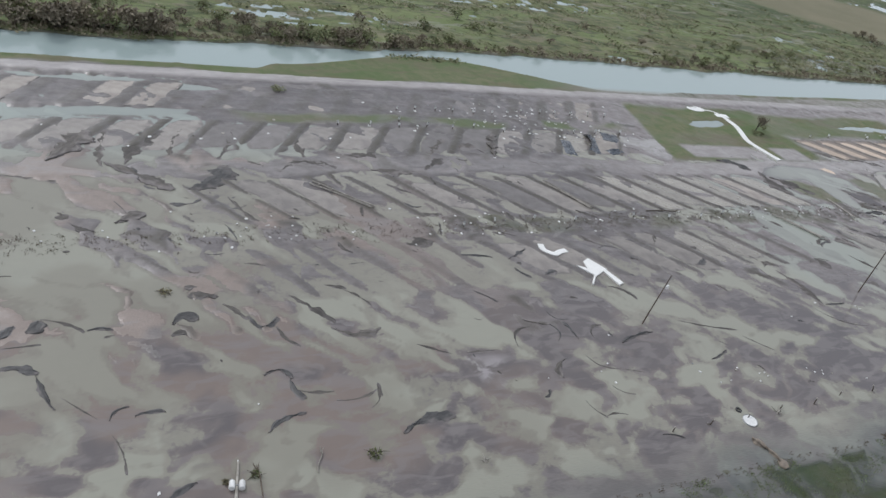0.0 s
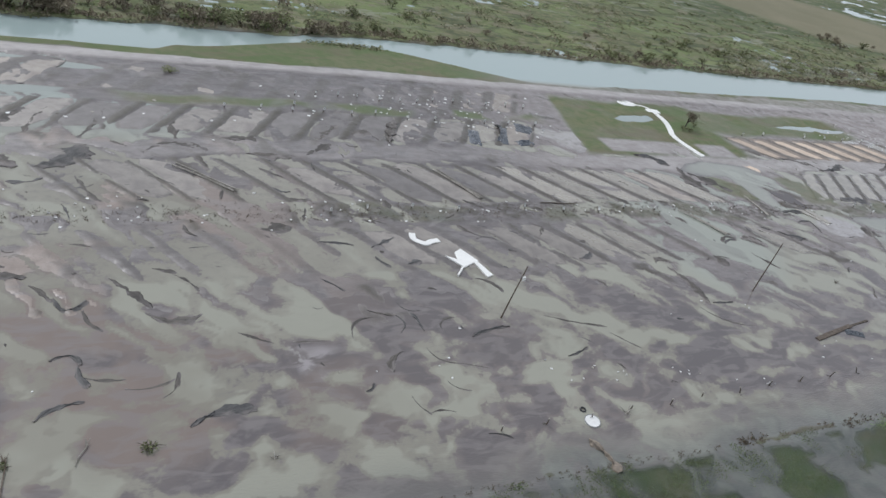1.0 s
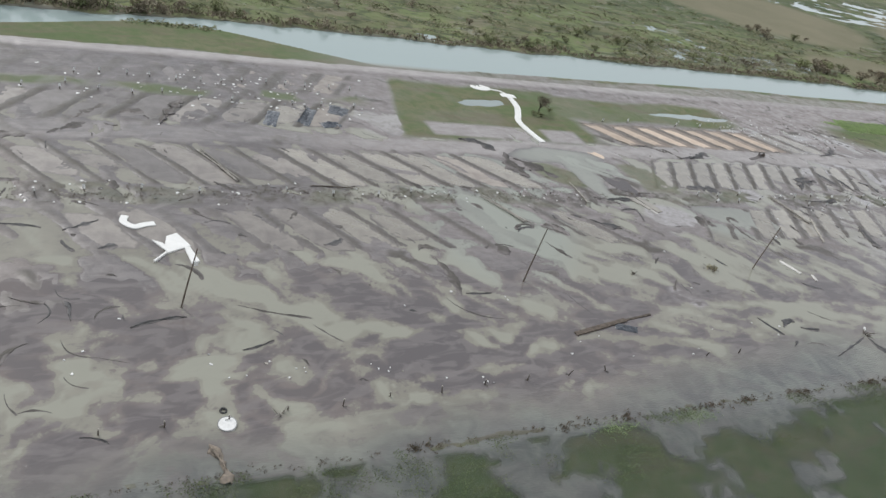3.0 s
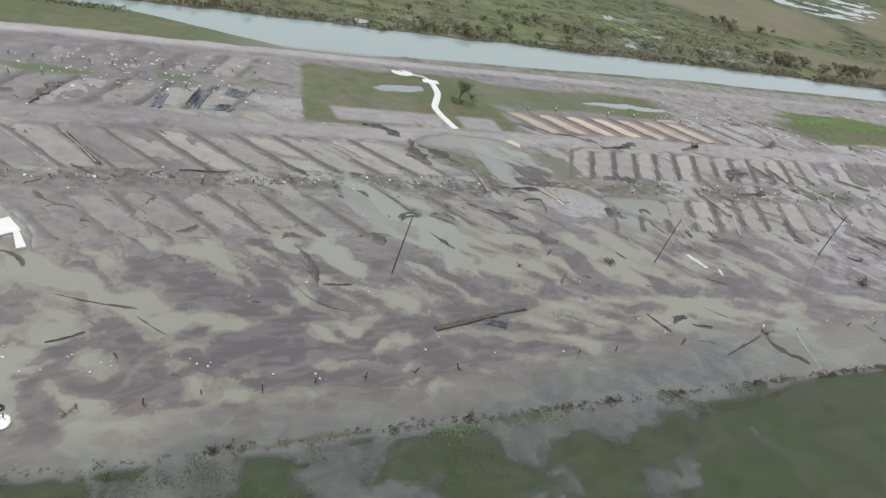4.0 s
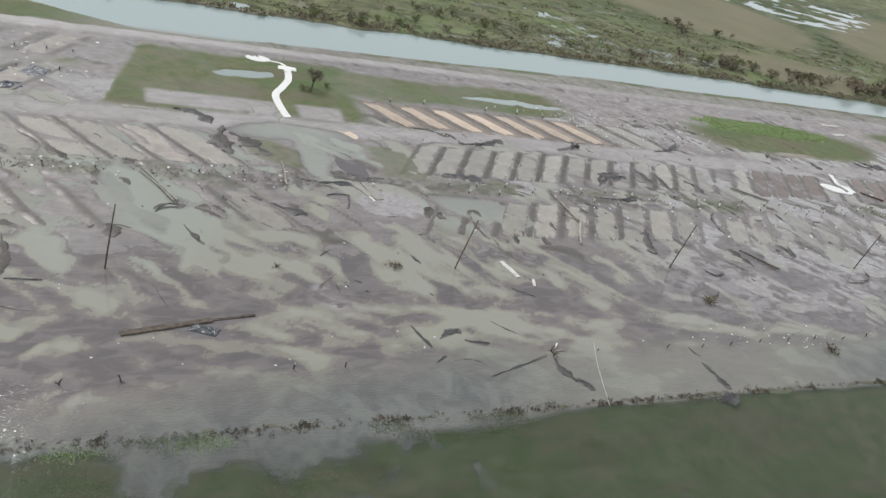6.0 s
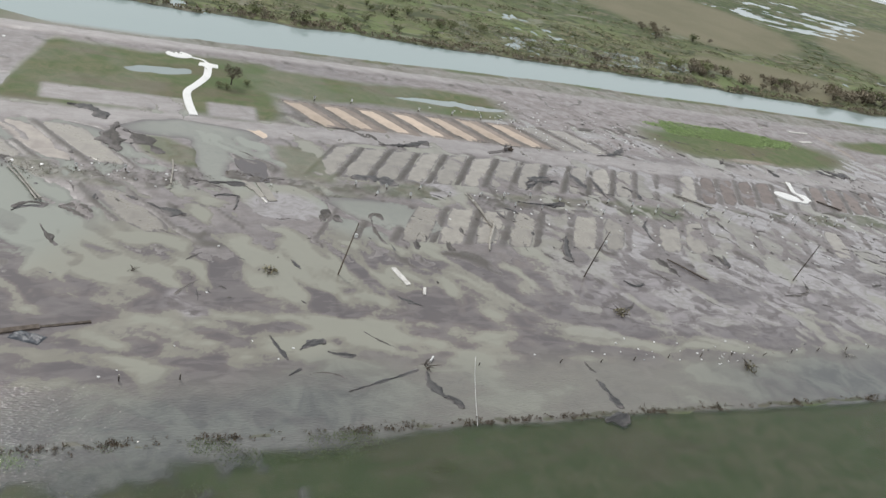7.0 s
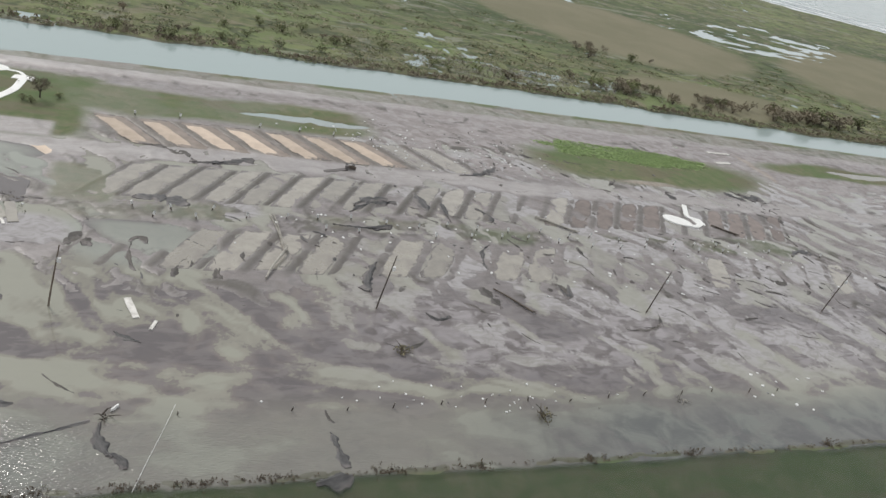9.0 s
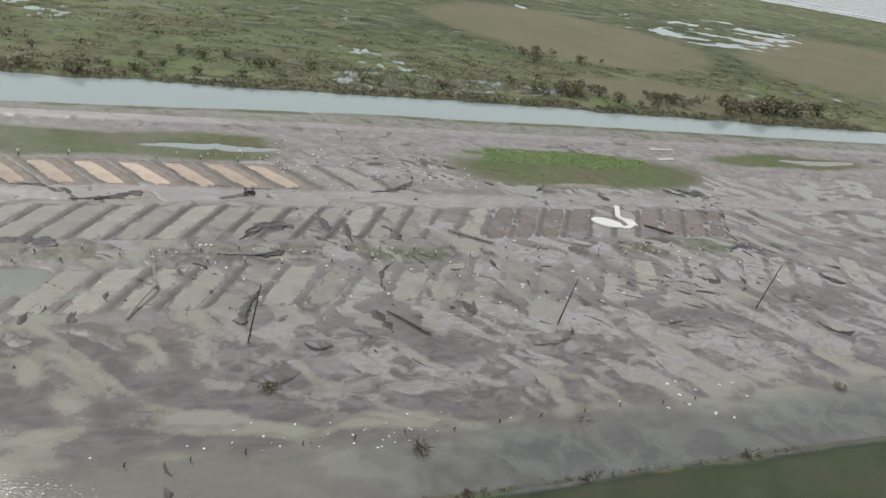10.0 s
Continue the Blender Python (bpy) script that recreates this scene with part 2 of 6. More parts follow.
def side_shaded(name, a, b, rough, lo, hi):
    """Dark sheet or weed silted with mud, one side darkened as painted shade."""
    m, nt, p = material(name)
    v = coords(nt, (0.3, 1, 1))
    mid, fine = speckle(nt, v, 1.3, 5, 0.65, 0.6), speckle(nt, v, 6.0, 3, 0.6)
    bare = span(nt, calc(nt, "ADD", attr(nt, "wet"), calc(nt, "MULTIPLY", calc(nt, "SUBTRACT", mid, 0.5), 0.9)), lo, hi)
    col = blend(nt, bare, blend(nt, span(nt, mid, 0.35, 0.65), (0.128, 0.116, 0.112), (0.190, 0.172, 0.163)), blend(nt, span(nt, mid, 0.3, 0.7), a, b))
    col = blend(nt, span(nt, fine, 0.45, 0.8, 0, 0.3), col, a)
    hsv = node(nt, "ShaderNodeHueSaturation", {"Color": col, "Value": span(nt, node(nt, "ShaderNodeObjectInfo").outputs["Random"], 0, 1, 0.75, 1.25)})
    nt.links.new(hsv.outputs[0], p.inputs["Base Color"])
    p.inputs["Roughness"].default_value = rough
    relief(nt, p, calc(nt, "ADD", mid, calc(nt, "MULTIPLY", fine, 0.4)), 0.7, 0.2)
    return m


FABRIC = side_shaded("wet_black_ground_fabric", (0.030, 0.030, 0.032), (0.105, 0.102, 0.100), 0.6, -0.10, 0.50)
WRACK = side_shaded("dark_silt_and_weed", (0.050, 0.045, 0.040), (0.112, 0.100, 0.088), 0.7, 0.05, 0.70)
PLASTIC = simple("white_plastic", (0.82, 0.82, 0.80), (0.66, 0.66, 0.64), 0.4, 2.0, 0.05, vary=0.08)
PANEL = simple("muddied_white_panel", (0.72, 0.70, 0.66), (0.48, 0.46, 0.42), 0.5, 1.1, 0.15, vary=0.1, grain=0.25)
METAL = simple("grey_metal", (0.35, 0.36, 0.36), (0.22, 0.22, 0.22), 0.45, 2.0, 0.1, metal=0.6)

# ---------- the lie of the land: x runs along the park's roads, y across them towards the canal, water level is z = 0 ----------


def lattice(x, y, seed):
    xi, yi = np.floor(x).astype(np.int64), np.floor(y).astype(np.int64)
    fx, fy = x - xi, y - yi
    fx, fy = fx * fx * (3 - 2 * fx), fy * fy * (3 - 2 * fy)

    def h(a, b):
        n = (a * 374761393 + b * 668265263 + seed * 974634541) & 0x7FFFFFFF
        n = ((n ^ (n >> 13)) * 1274126177) & 0x7FFFFFFF
        return ((n ^ (n >> 16)) & 0xFFFF) / 65535.0

    return (h(xi, yi) * (1 - fx) + h(xi + 1, yi) * fx) * (1 - fy) + (h(xi, yi + 1) * (1 - fx) + h(xi + 1, yi + 1) * fx) * fy


def clouds(x, y, size, seed, octaves=4, rough=0.5):
    total, amp, top = 0.0, 1.0, 0.0
    for k in range(octaves):
        f = 2.03 ** k / size
        total, top = total + amp * lattice(x * f + 17.3 * k, y * f - 9.1 * k, seed + k), top + amp
        amp *= rough
    return total / top


def ramp(x, a, b):
    t = np.clip((x - a) / (b - a), 0, 1)
    return t * t * (3 - 2 * t)


def band(x, a, b, soft):
    return ramp(x, a - soft, a + soft) * (1 - ramp(x, b - soft, b + soft))


def oval(x, y, cx, cy, rx, ry, turn=0.0, soft=0.25):
    c, s = math.cos(radians(turn)), math.sin(radians(turn))
    dx, dy = x - cx, y - cy
    d = np.sqrt(((dx * c + dy * s) / rx) ** 2 + ((dy * c - dx * s) / ry) ** 2)
    return 1 - ramp(d, 1 - soft, 1 + soft)


def ovals(x, y, rows, soft):
    """The union of many ovals, each worked out in its own neighbourhood alone."""
    out = np.zeros(x.shape)
    for p in rows:
        here = (np.abs(x - p[0]) < 1.4 * p[2]) & (np.abs(y - p[1]) < 1.4 * p[2])
        out[here] = np.maximum(out[here], oval(x[here], y[here], *p, soft=soft))
    return out


# rows of camping pads: south edge, north edge, slant (x per y), x of the first pad's middle, pitch, count, pad width, looks
PAD_ROWS = {
    "A_west": (118.5, 131.0, 0.62, -25.9, 8.3, 17, 6.4),
    "A_east": (117.3, 129.5, -0.62, 177.1, 7.75, 9, 5.9),
    "A_north": (135.8, 148.0, 0.55, -18.0, 8.1, 17, 5.2),
    "B_west": (95.5, 109.6, -0.65, -28.7, 7.15, 24, 5.8),
    "B_east": (97.0, 110.2, 0.62, 176.9, 5.77, 25, 4.3),
    "C_west": (76.0, 88.8, -0.57, -21.7, 7.15, 24, 5.5),
    "C_east": (76.5, 88.8, 0.57, 174.6, 6.4, 26, 4.8),
}


def pad_mask(x, y, row):
    """1 on the pads of a row, 0 off them, and the row's own band."""
    y0, y1, slant, first, pitch, count, width = row
    k = (x - slant * (y - (y0 + y1) / 2) - first) / pitch
    near = np.abs(k - np.round(k)) * pitch
    inside = band(y, y0, y1, 0.7) * band(k, -0.5, count - 0.5, 0.05)
    return inside * (1 - ramp(near, width / 2 - 0.4, width / 2 + 0.4)), inside


# standing pools among the pads: x, y, half length, half width, turn
POOLS_MID = [(132, 83, 9, 3.6, -55), (112, 76, 9, 2.4, -50), (166, 88, 6, 4, 10), (30, 121, 9, 4, 0), (44, 113, 7, 3, -20), (-14, 98, 17, 7, -50), (-30, 118, 20, 6, 0), (2, 116, 12, 3, -10), (172, 82, 7, 3, -20)]
# pools of clear standing water, flats of bare mud and pale slicks, laid the same way
WET_A = [
    (-5, 102, 5.9, 3.7, -61), (-2.7, 88.6, 7.1, 5.9, -80), (-2.5, 78.6, 7.1, 4.3, -37), (10.3, 101.8, 3.6, 1.7, 83), (25.2, 98.4, 8.2, 3.2, -67), (9.2, 79.4, 5, 3.1, -78),
    (15.8, 74.6, 5.6, 4.2, -20), (20.2, 87.3, 4.4, 2.5, 83), (25.1, 72.7, 4, 2.7, -84), (33.5, 73.4, 4.5, 3.1, -67), (1.6, 66.2, 7.2, 4.5, -32), (15.1, 63.9, 5.9, 4.2, -73),
    (27.3, 67.9, 4.8, 2.4, -35), (4.5, 55.1, 3.6, 2.1, 89), (-3.2, 58.2, 3.5, 2.7, -67), (-6.1, 64.2, 2.5, 2, -52), (36.5, 60.2, 5.4, 5, -34), (31.1, 58.2, 3.5, 3, -20),
]
WET_B = [
    (20.4, 52.9, 2, 1.6, 69), (47.2, 67.3, 4.5, 2.8, -31), (55.8, 51.2, 4, 3.1, -32), (52.6, 44.1, 6.4, 3.7, -13), (37.6, 44.5, 3.8, 1.6, -9), (56.9, 76.1, 5, 3.1, -59),
    (46.3, 70.8, 4.8, 2.9, -71), (81.3, 66.8, 7.1, 5.1, -54), (62.3, 52.9, 3.8, 2.6, -45), (62.7, 47.7, 3.5, 2.5, -57), (46.3, 51.2, 2.3, 1.9, -37), (49.2, 54.8, 3, 2.3, -78),
    (55.7, 46.6, 2.6, 1.6, -14), (75.4, 54, 4.7, 3.2, 89), (88.2, 61.2, 4.8, 2.7, -32), (109.4, 79.8, 5.8, 3.2, -58), (134.1, 72.8, 8.3, 6.8, -38), (94.5, 72.1, 2.9, 1.9, -75),
]
WET_C = [
    (98.9, 69, 5.3, 1.3, -80), (102.4, 69, 5.2, 1.2, -86), (114.3, 67.5, 5.2, 3.6, -82), (113.9, 59.7, 4.4, 2.2, -43), (96.3, 58.1, 4.1, 2.1, -46), (106.3, 61.8, 3.3, 1.7, 40),
    (127.9, 87.3, 8.4, 5.1, -56), (138.6, 72.9, 10.8, 6.1, -22), (107.2, 55.5, 2.6, 1.4, -35), (120.5, 58.8, 2.6, 1.9, -54), (138.1, 50.3, 6.6, 1.5, -12), (174.6, 53.1, 5.5, 2.7, -12),
    (117.5, 52.5, 2.1, 1.9, 59), (134.2, 70.5, 7, 4.8, -7), (128.9, 85.6, 4.7, 2.6, -74), (161.3, 72.8, 8.6, 3.9, -16), (143.5, 76.3, 5.4, 2.4, -29), (132.9, 57.9, 2.8, 2.2, -9),
]
WET_D = [
    (165.5, 56.1, 5.5, 2.5, 2), (175.9, 57.9, 4.1, 2.2, 6), (191.4, 54.1, 8.4, 2.6, -6), (171.9, 61, 4.8, 2, 4), (187.7, 76.4, 3.9, 2.8, 83), (205.6, 82, 4.2, 2, 66),
    (200.2, 74.1, 4.8, 2.2, 83), (216, 73.9, 4.6, 3.5, 76), (223, 86.1, 4.5, 2.3, 65), (240.9, 82.1, 5.1, 2, 69), (254.7, 73.6, 3.6, 2.8, -11), (271.3, 75.1, 5.4, 2.3, 21),
    (186, 73.4, 4.3, 3.3, -62), (176.5, 56.8, 5.3, 2.6, -2), (221.6, 49.6, 5.5, 1.3, -1), (200.4, 72.9, 4.3, 3, -49), (204.4, 52.2, 7.1, 2.1, 0),
]
MUD_A = [
    (6.6, 90.4, 8.1, 2.2, 80), (4.6, 68.4, 3, 1.6, 84), (10.3, 65.6, 5.2, 1.1, -79), (11.9, 55.5, 6.1, 3.8, -63), (26.2, 62, 4.1, 2.3, -70), (44.8, 60.3, 4.8, 3.1, 50),
    (1.4, 55.4, 3, 0.9, 88), (35.6, 82.4, 3.9, 3.8, -24), (45.7, 73.1, 6.3, 4.6, -49), (24, 51.4, 3.9, 3.4, 10), (38.8, 50, 7.1, 3, -16), (64, 64.9, 4.5, 2.7, -15),
    (71.7, 61.9, 4.9, 2.3, -8), (69.4, 56.2, 4.3, 1.9, 44), (69.5, 48.1, 4.6, 2.6, 30), (54.7, 53.4, 3.7, 2, -50), (-5.8, 52.5, 2.5, 1.2, -18), (2.8, 50.5, 1.5, 1.1, -28),
]
MUD_B = [
    (46, 81.9, 6.2, 3.2, -84), (52.5, 80.3, 3.5, 2.1, -77), (52.2, 70.1, 3.2, 2.3, -41), (57.9, 63.8, 3.6, 3.2, -54), (59.2, 70.4, 2, 1.6, 85), (64.4, 69.4, 4.1, 1.9, -61),
    (65.1, 64.7, 2.5, 2.2, -26), (45.5, 60.2, 3.8, 3, -70), (68.6, 55.9, 5.6, 2.7, 71), (56.1, 53.4, 3.3, 2.6, -58), (68.1, 48.5, 3.2, 2.9, -75), (50, 48.3, 2.7, 2.2, -63),
    (60.3, 46.1, 2.6, 1.9, 87), (86.9, 52.4, 6, 4, 59), (77.2, 48.5, 3.5, 2.2, -43), (58.5, 43.4, 2.1, 1.8, -29), (96.5, 61.6, 6.8, 3.4, -9), (98.8, 51.9, 10, 4, -8),
]
MUD_C = [
    (101.1, 76.8, 5.6, 3.8, -31), (114, 59.9, 4.4, 3.4, -38), (131.6, 56.8, 5.7, 3.1, 16), (124.2, 48.7, 5.5, 2.9, -13), (139.4, 47.7, 6.2, 3.5, -5), (150.5, 49.2, 5.2, 2.4, 15),
    (108, 66.7, 7.7, 3.1, -19), (94.8, 66.5, 2.6, 2.4, -54), (107.4, 72.1, 3.8, 3, -77), (101.4, 61.4, 6.4, 1.9, 13), (101.4, 49.2, 6, 2.9, -13), (114.2, 51.3, 3.7, 3.6, 65),
    (121, 53.8, 3.7, 2.9, 6), (126.7, 49.7, 3.8, 3.2, 16), (134.1, 45, 3.2, 1.9, 1), (129.2, 62, 4.3, 2.8, -20), (137.4, 63, 5.6, 1.8, -9), (137.5, 53.1, 2.7, 2, -44),
]
MUD_D = [
    (194.5, 59.4, 9.1, 5.6, 6), (201.5, 53.7, 8.5, 4.8, -6), (216.6, 56.9, 8.5, 4.6, -15), (168.1, 61.2, 5.4, 3.2, -9), (149.3, 50, 5, 2.3, 1), (152.4, 66.2, 4.2, 2.2, -7),
    (147.6, 59.9, 5.5, 2.9, 1), (136.6, 63.1, 5.2, 2.3, 1), (153.6, 55.5, 4, 1.9, 1), (140.6, 49.5, 6.7, 3.1, 6), (134.2, 43.4, 2.9, 1.2, 3), (184.6, 58.9, 6.3, 2.9, -3),
    (202.5, 57.9, 7.1, 3, -12), (217.2, 63.7, 6.7, 4, 0), (174.5, 53, 4.5, 1.8, 2), (192.2, 66.9, 5.4, 2.5, 4), (201.9, 62.4, 6.3, 2.5, -7), (181.8, 60.8, 4.1, 2.2, 0),
]
MUD_E = [
    (193.8, 54.3, 5.6, 1.4, -1), (207.8, 57.9, 6.3, 2.4, -7), (242.5, 53.5, 5, 2.7, -7), (255.9, 55.8, 5, 2.6, -18),
]
SLICK_A = [
    (225.8, 54, 7.8, 2.5, -15), (214.8, 63.8, 3.9, 2.2, -25), (225.2, 66.5, 6.6, 2.6, -24), (238.7, 58.8, 4.5, 1.5, -4), (228.6, 47, 4.1, 1.4, 1), (257.1, 66.1, 5.1, 1.9, 15),
    (244.4, 48.6, 5.2, 1.1, 11), (191.7, 94.7, 5.2, 3.4, 0), (164.7, 84.9, 4, 2.7, 68), (147.9, 59.6, 3.3, 2, 2), (232.1, 79.8, 6.2, 5, -26), (163.9, 82.6, 4.3, 2.6, 40),
    (46.6, 60.1, 2.1, 1.5, -80), (45.8, 60.7, 2.5, 1.5, 52),
]
POOLS, FLATS, SLICKS = WET_A + WET_B + WET_C + WET_D, MUD_A + MUD_B + MUD_C + MUD_D + MUD_E, SLICK_A


def canal_edge_south(x):
    spit = 3.5 * ramp(x, 36, 42) + 10.5 * ramp(x, 42, 82)
    return 160.0 + spit * (1 - ramp(x, 84, 130)) - 2.0 * band(x, 124, 150, 6) + 1.5 * ramp(x, 150, 185) + 3.5 * ramp(x, 180, 260) + 0.9 * (clouds(x, x * 0, 22, 70, 3) - 0.5) * 2


def canal_edge_north(x):
    return 180.0 - 8.0 * (1 - ramp(x, 10, 120)) - 4.0 * ramp(x, 300, 420) + 3.0 * (clouds(x, x * 0 + 5, 14, 71, 4) - 0.5) * 2


def land(X, Y):
    """Height over the water and the cover at each place of the plan."""
    wx = X + 5.0 * (clouds(X, Y, 16, 3, 3) - 0.5) + 1.6 * (clouds(X, Y, 3.5, 5, 2) - 0.5)
    wy = Y + 5.0 * (clouds(X, Y, 16, 4, 3) - 0.5) + 1.6 * (clouds(X, Y, 3.5, 6, 2) - 0.5)
    sx, sy = wx + 4.5 * (clouds(X, Y, 7, 7, 3) - 0.5), wy + 4.5 * (clouds(X, Y, 7, 8, 3) - 0.5)
    fx, fy = X + 0.45 * (sx - X), Y + 0.45 * (sy - Y)
    c, s = math.cos(radians(-53)), math.sin(radians(-53))
    along, across = sx * c + sy * s, sy * c - sx * s
    slanted = clouds(along / 2.7, across, 2.3, 11, 4, 0.5)
    middle = ramp(X, 110, 150)
    level = (1 - middle) * clouds(sx / 1.5, sy, 2.5, 21, 4, 0.5) + middle * clouds(fx / 2.4, fy + 0.12 * fx, 2.4, 22, 4, 0.5)
    coarse = clouds(wx / 1.5, wy, 10, 31, 3, 0.5)
    east = ramp(X, 222, 252)
    upper = ramp(wy, 54 - 9 * east, 64 - 9 * east)
    score = upper * slanted + (1 - upper) * level
    score = 0.500 + (1.0 + 0.1 * ramp(Y, 80, 92) + 0.35 * east) * (score - 0.5) + (0.10 + 0.30 * upper * ramp(Y, 80, 92)) * (coarse - 0.5)
    wet, flat, slick = ovals(fx, fy, POOLS, 0.3), ovals(fx, fy, FLATS, 0.3), ovals(sx, sy, SLICKS, 0.3)
    score = score + 0.115 * wet - (0.125 - 0.05 * ramp(X, 120, 150)) * flat - 0.10 * slick - 0.012 * (1 - ramp(Y, 84, 100)) * (1 - wet)
    for p in POOLS_MID:
        score = score + 0.18 * oval(sx, sy, *p, soft=0.35)
    crest = 1 - np.abs(2 * clouds(along / 3.0, across, 4.5, 15, 3, 0.5) - 1)
    score = score - 0.10 * ramp(Y, 80, 96) * band(X, 32, 100, 10) - 0.24 * ramp(Y, 128, 134) * ramp(X, 0, 25) - 0.08 * ramp(Y, 132, 136)
    dark = 0.85 * ramp(crest, 0.90, 0.975) * ramp(clouds(X, Y, 8, 16, 3), 0.46, 0.57) * ramp(Y, 60, 74)
    sand = 0 * X
    for key, row in PAD_ROWS.items():
        bow = 0.06 if "east" in key else 0.16
        on, inside = pad_mask(X + bow * (wx - X), Y + bow * (wy - Y), row)
        inside = inside * (1 - (0.85 if key in ("B_west", "C_west") else 0.0) * (1 - ramp(X, 2, 20)))
        hold = inside * (1 - 0.8 * oval(X, Y, 132, 83, 7, 7)) if key == "C_west" else inside
        score = score - 0.10 * oval(X, Y, 155, 102, 16, 13, soft=0.3) / len(PAD_ROWS)
        score = score * (1 - 0.75 * hold) + hold * 0.36 + 0.06 * on
        fade = 0.95 if key[0] in "AB" else 0.35 + 0.4 * ramp(X, 84, 100)
        fade = fade * (1 - 0.55 * ramp(X, 225, 260) * (1 - 0.45 * ramp(X, 260, 268) * (key == "B_east")))
        if key == "C_east":
            fade = fade * (1 - 0.75 * ramp(X, 208, 226))
        if key == "A_north":
            fade = 0.45 + 0.3 * ramp(X, 84, 100)
        dark = np.maximum(dark * (1 - 0.6 * on), fade * (inside - on).clip(0, 1) * ramp(clouds(X, Y, 4, 41, 4, 0.6), *((0.12, 0.36) if "east" in key or key == "B_west" else (0.25, 0.45))))
        if key == "A_east":
            sand = np.maximum(sand, 0.22 * inside * (1 - ramp(X, 222, 240)))
    dark = np.maximum(dark, 0.8 * band(wy, 89.8, 95.2, 0.7) * ramp(clouds(X, Y, 1.3, 43, 3, 0.6), 0.48, 0.62) * band(X, 50, 330, 4))
    # the road between the rows, the levee road and the paved strip before the lawn
    road = band(wy, 110.6, 116.6, 0.9)
    levee = band(Y + 0.2 * (wy - Y), 150.9, 154.8, 0.7) * (1 - 0.55 * ramp(X, 200, 250))
    strip = np.maximum(band(X, 128, 152, 0.8), band(X, 156, 165, 0.8)) * band(Y + 0.04 * (X - 140), 118.0, 124.5, 0.6)
    pave = np.maximum(np.maximum((0.26 + 0.5 * ramp(X, 95, 150)) * road, 0.95 * levee), strip * 0.6)
    score = score - 0.25 * np.maximum(road, strip) - 0.3 * levee
    # lawns
    g = clouds(wx, wy, 9, 51, 3) - 0.5
    lawn = ramp(X + 0.3 * (wx - X) - 0.22 * (Y - 117), 119.6, 121.6) * (1 - ramp(wx, 169, 173)) * band(wy, 117.2, 148, 2.0) * (1 - strip) * (0.86 + 0.14 * ramp(g, -0.15, 0.1))
    lawn = np.maximum(lawn, band(wx, 163, 226, 4) * band(wy, 130.6, 145.0, 1.6) * (0.82 + 0.18 * ramp(g, -0.12, 0.1)))
    lawn = np.maximum(lawn, 0.62 * band(wx, 166.5, 175, 1.2) * band(wy, 95, 107, 1.2))
    lawn = np.maximum(lawn, 0.7 * oval(wx, wy, 150, 102, 7.5, 3.6, -38, 0.18))
    lawn = np.maximum(lawn, oval(wx, wy, 298, 131, 36, 11))
    lawn = np.maximum(lawn, oval(wx, wy, 372, 142, 30, 5))
    lawn = np.maximum(lawn, band(wx, -20, 118, 3) * band(wy, 131.5, 135, 0.8) * ramp(g, -0.1, 0.15) * 0.8)
    lawn = np.maximum(lawn, 0.5 * band(wx, 150, 340, 3) * band(wy, 90.5, 95.5, 1.0) * ramp(g, -0.12, 0.12))
    lawn = np.maximum(lawn, 0.35 * band(wx, 60, 150, 3) * band(wy, 89.5, 95, 1.0) * ramp(g, -0.1, 0.15))
    south, north = canal_edge_south(X), canal_edge_north(X)
    verge = band(wy, 155.2, 180, 0.7) * (1 - ramp(Y, south - 0.5, south + 0.5))
    lawn = np.maximum(lawn, verge * (0.35 + 0.65 * (1 - ramp(X, 100, 140))))
    lawn = np.maximum(lawn, 0.9 * ramp(Y, south - 4.5, south - 2.5) * (1 - ramp(Y, south - 0.5, south + 0.5)) * ramp(X, 150, 190) * (0.55 + 0.45 * ramp(g, -0.1, 0.1)))
    # the south: fence line, ditch, the drowned lawn beyond the bank
    bank = band(Y + 2.4 * (clouds(X, Y, 6, 61, 4) - 0.5), 37.1, 38.6, 0.5)
    drowned = 1 - ramp(Y, 37.0, 38.2)
    silted = ramp(clouds(sx + 3 * (clouds(X, Y, 5, 66, 3) - 0.5), 1.2 * sy + 6 * (clouds(X, Y, 6, 67, 3) - 0.5), 7, 65, 4, 0.55) + 0.09 * ramp(Y, 29, 37.5) - 0.08 - 0.25 * ramp(X, 130, 175), 0.425, 0.56)
    silted = silted * ramp(Y, 6, 16) * ramp(X, -76, -64) * (1 - ramp(X, 178, 200))
    lawn = np.maximum(lawn * (1 - drowned), drowned * (1 - 0.85 * silted))
    lawn = np.maximum(lawn, 0.25 * bank)
    dark = np.maximum(dark, 0.8 * bank)
    # height
    h = 0.085 - 0.26 * ramp(score, 0.42, 0.66)
    silt = 1 - ramp(Y, 132, 140)
    h = h - 0.12 * (1 - ramp(Y + 8 * (coarse - 0.5), 64, 82))
    h = h * (1 - 0.9 * lawn) + 0.12 * lawn
    h = h + 0.12 * ramp(Y, 130, 136) * (1 - lawn) * (1 - ramp(Y, 158, 161))
    h = h + 0.13 * dark + 0.05 * (clouds(X, Y, 2.2, 81, 3) - 0.5) + 0.30 * levee
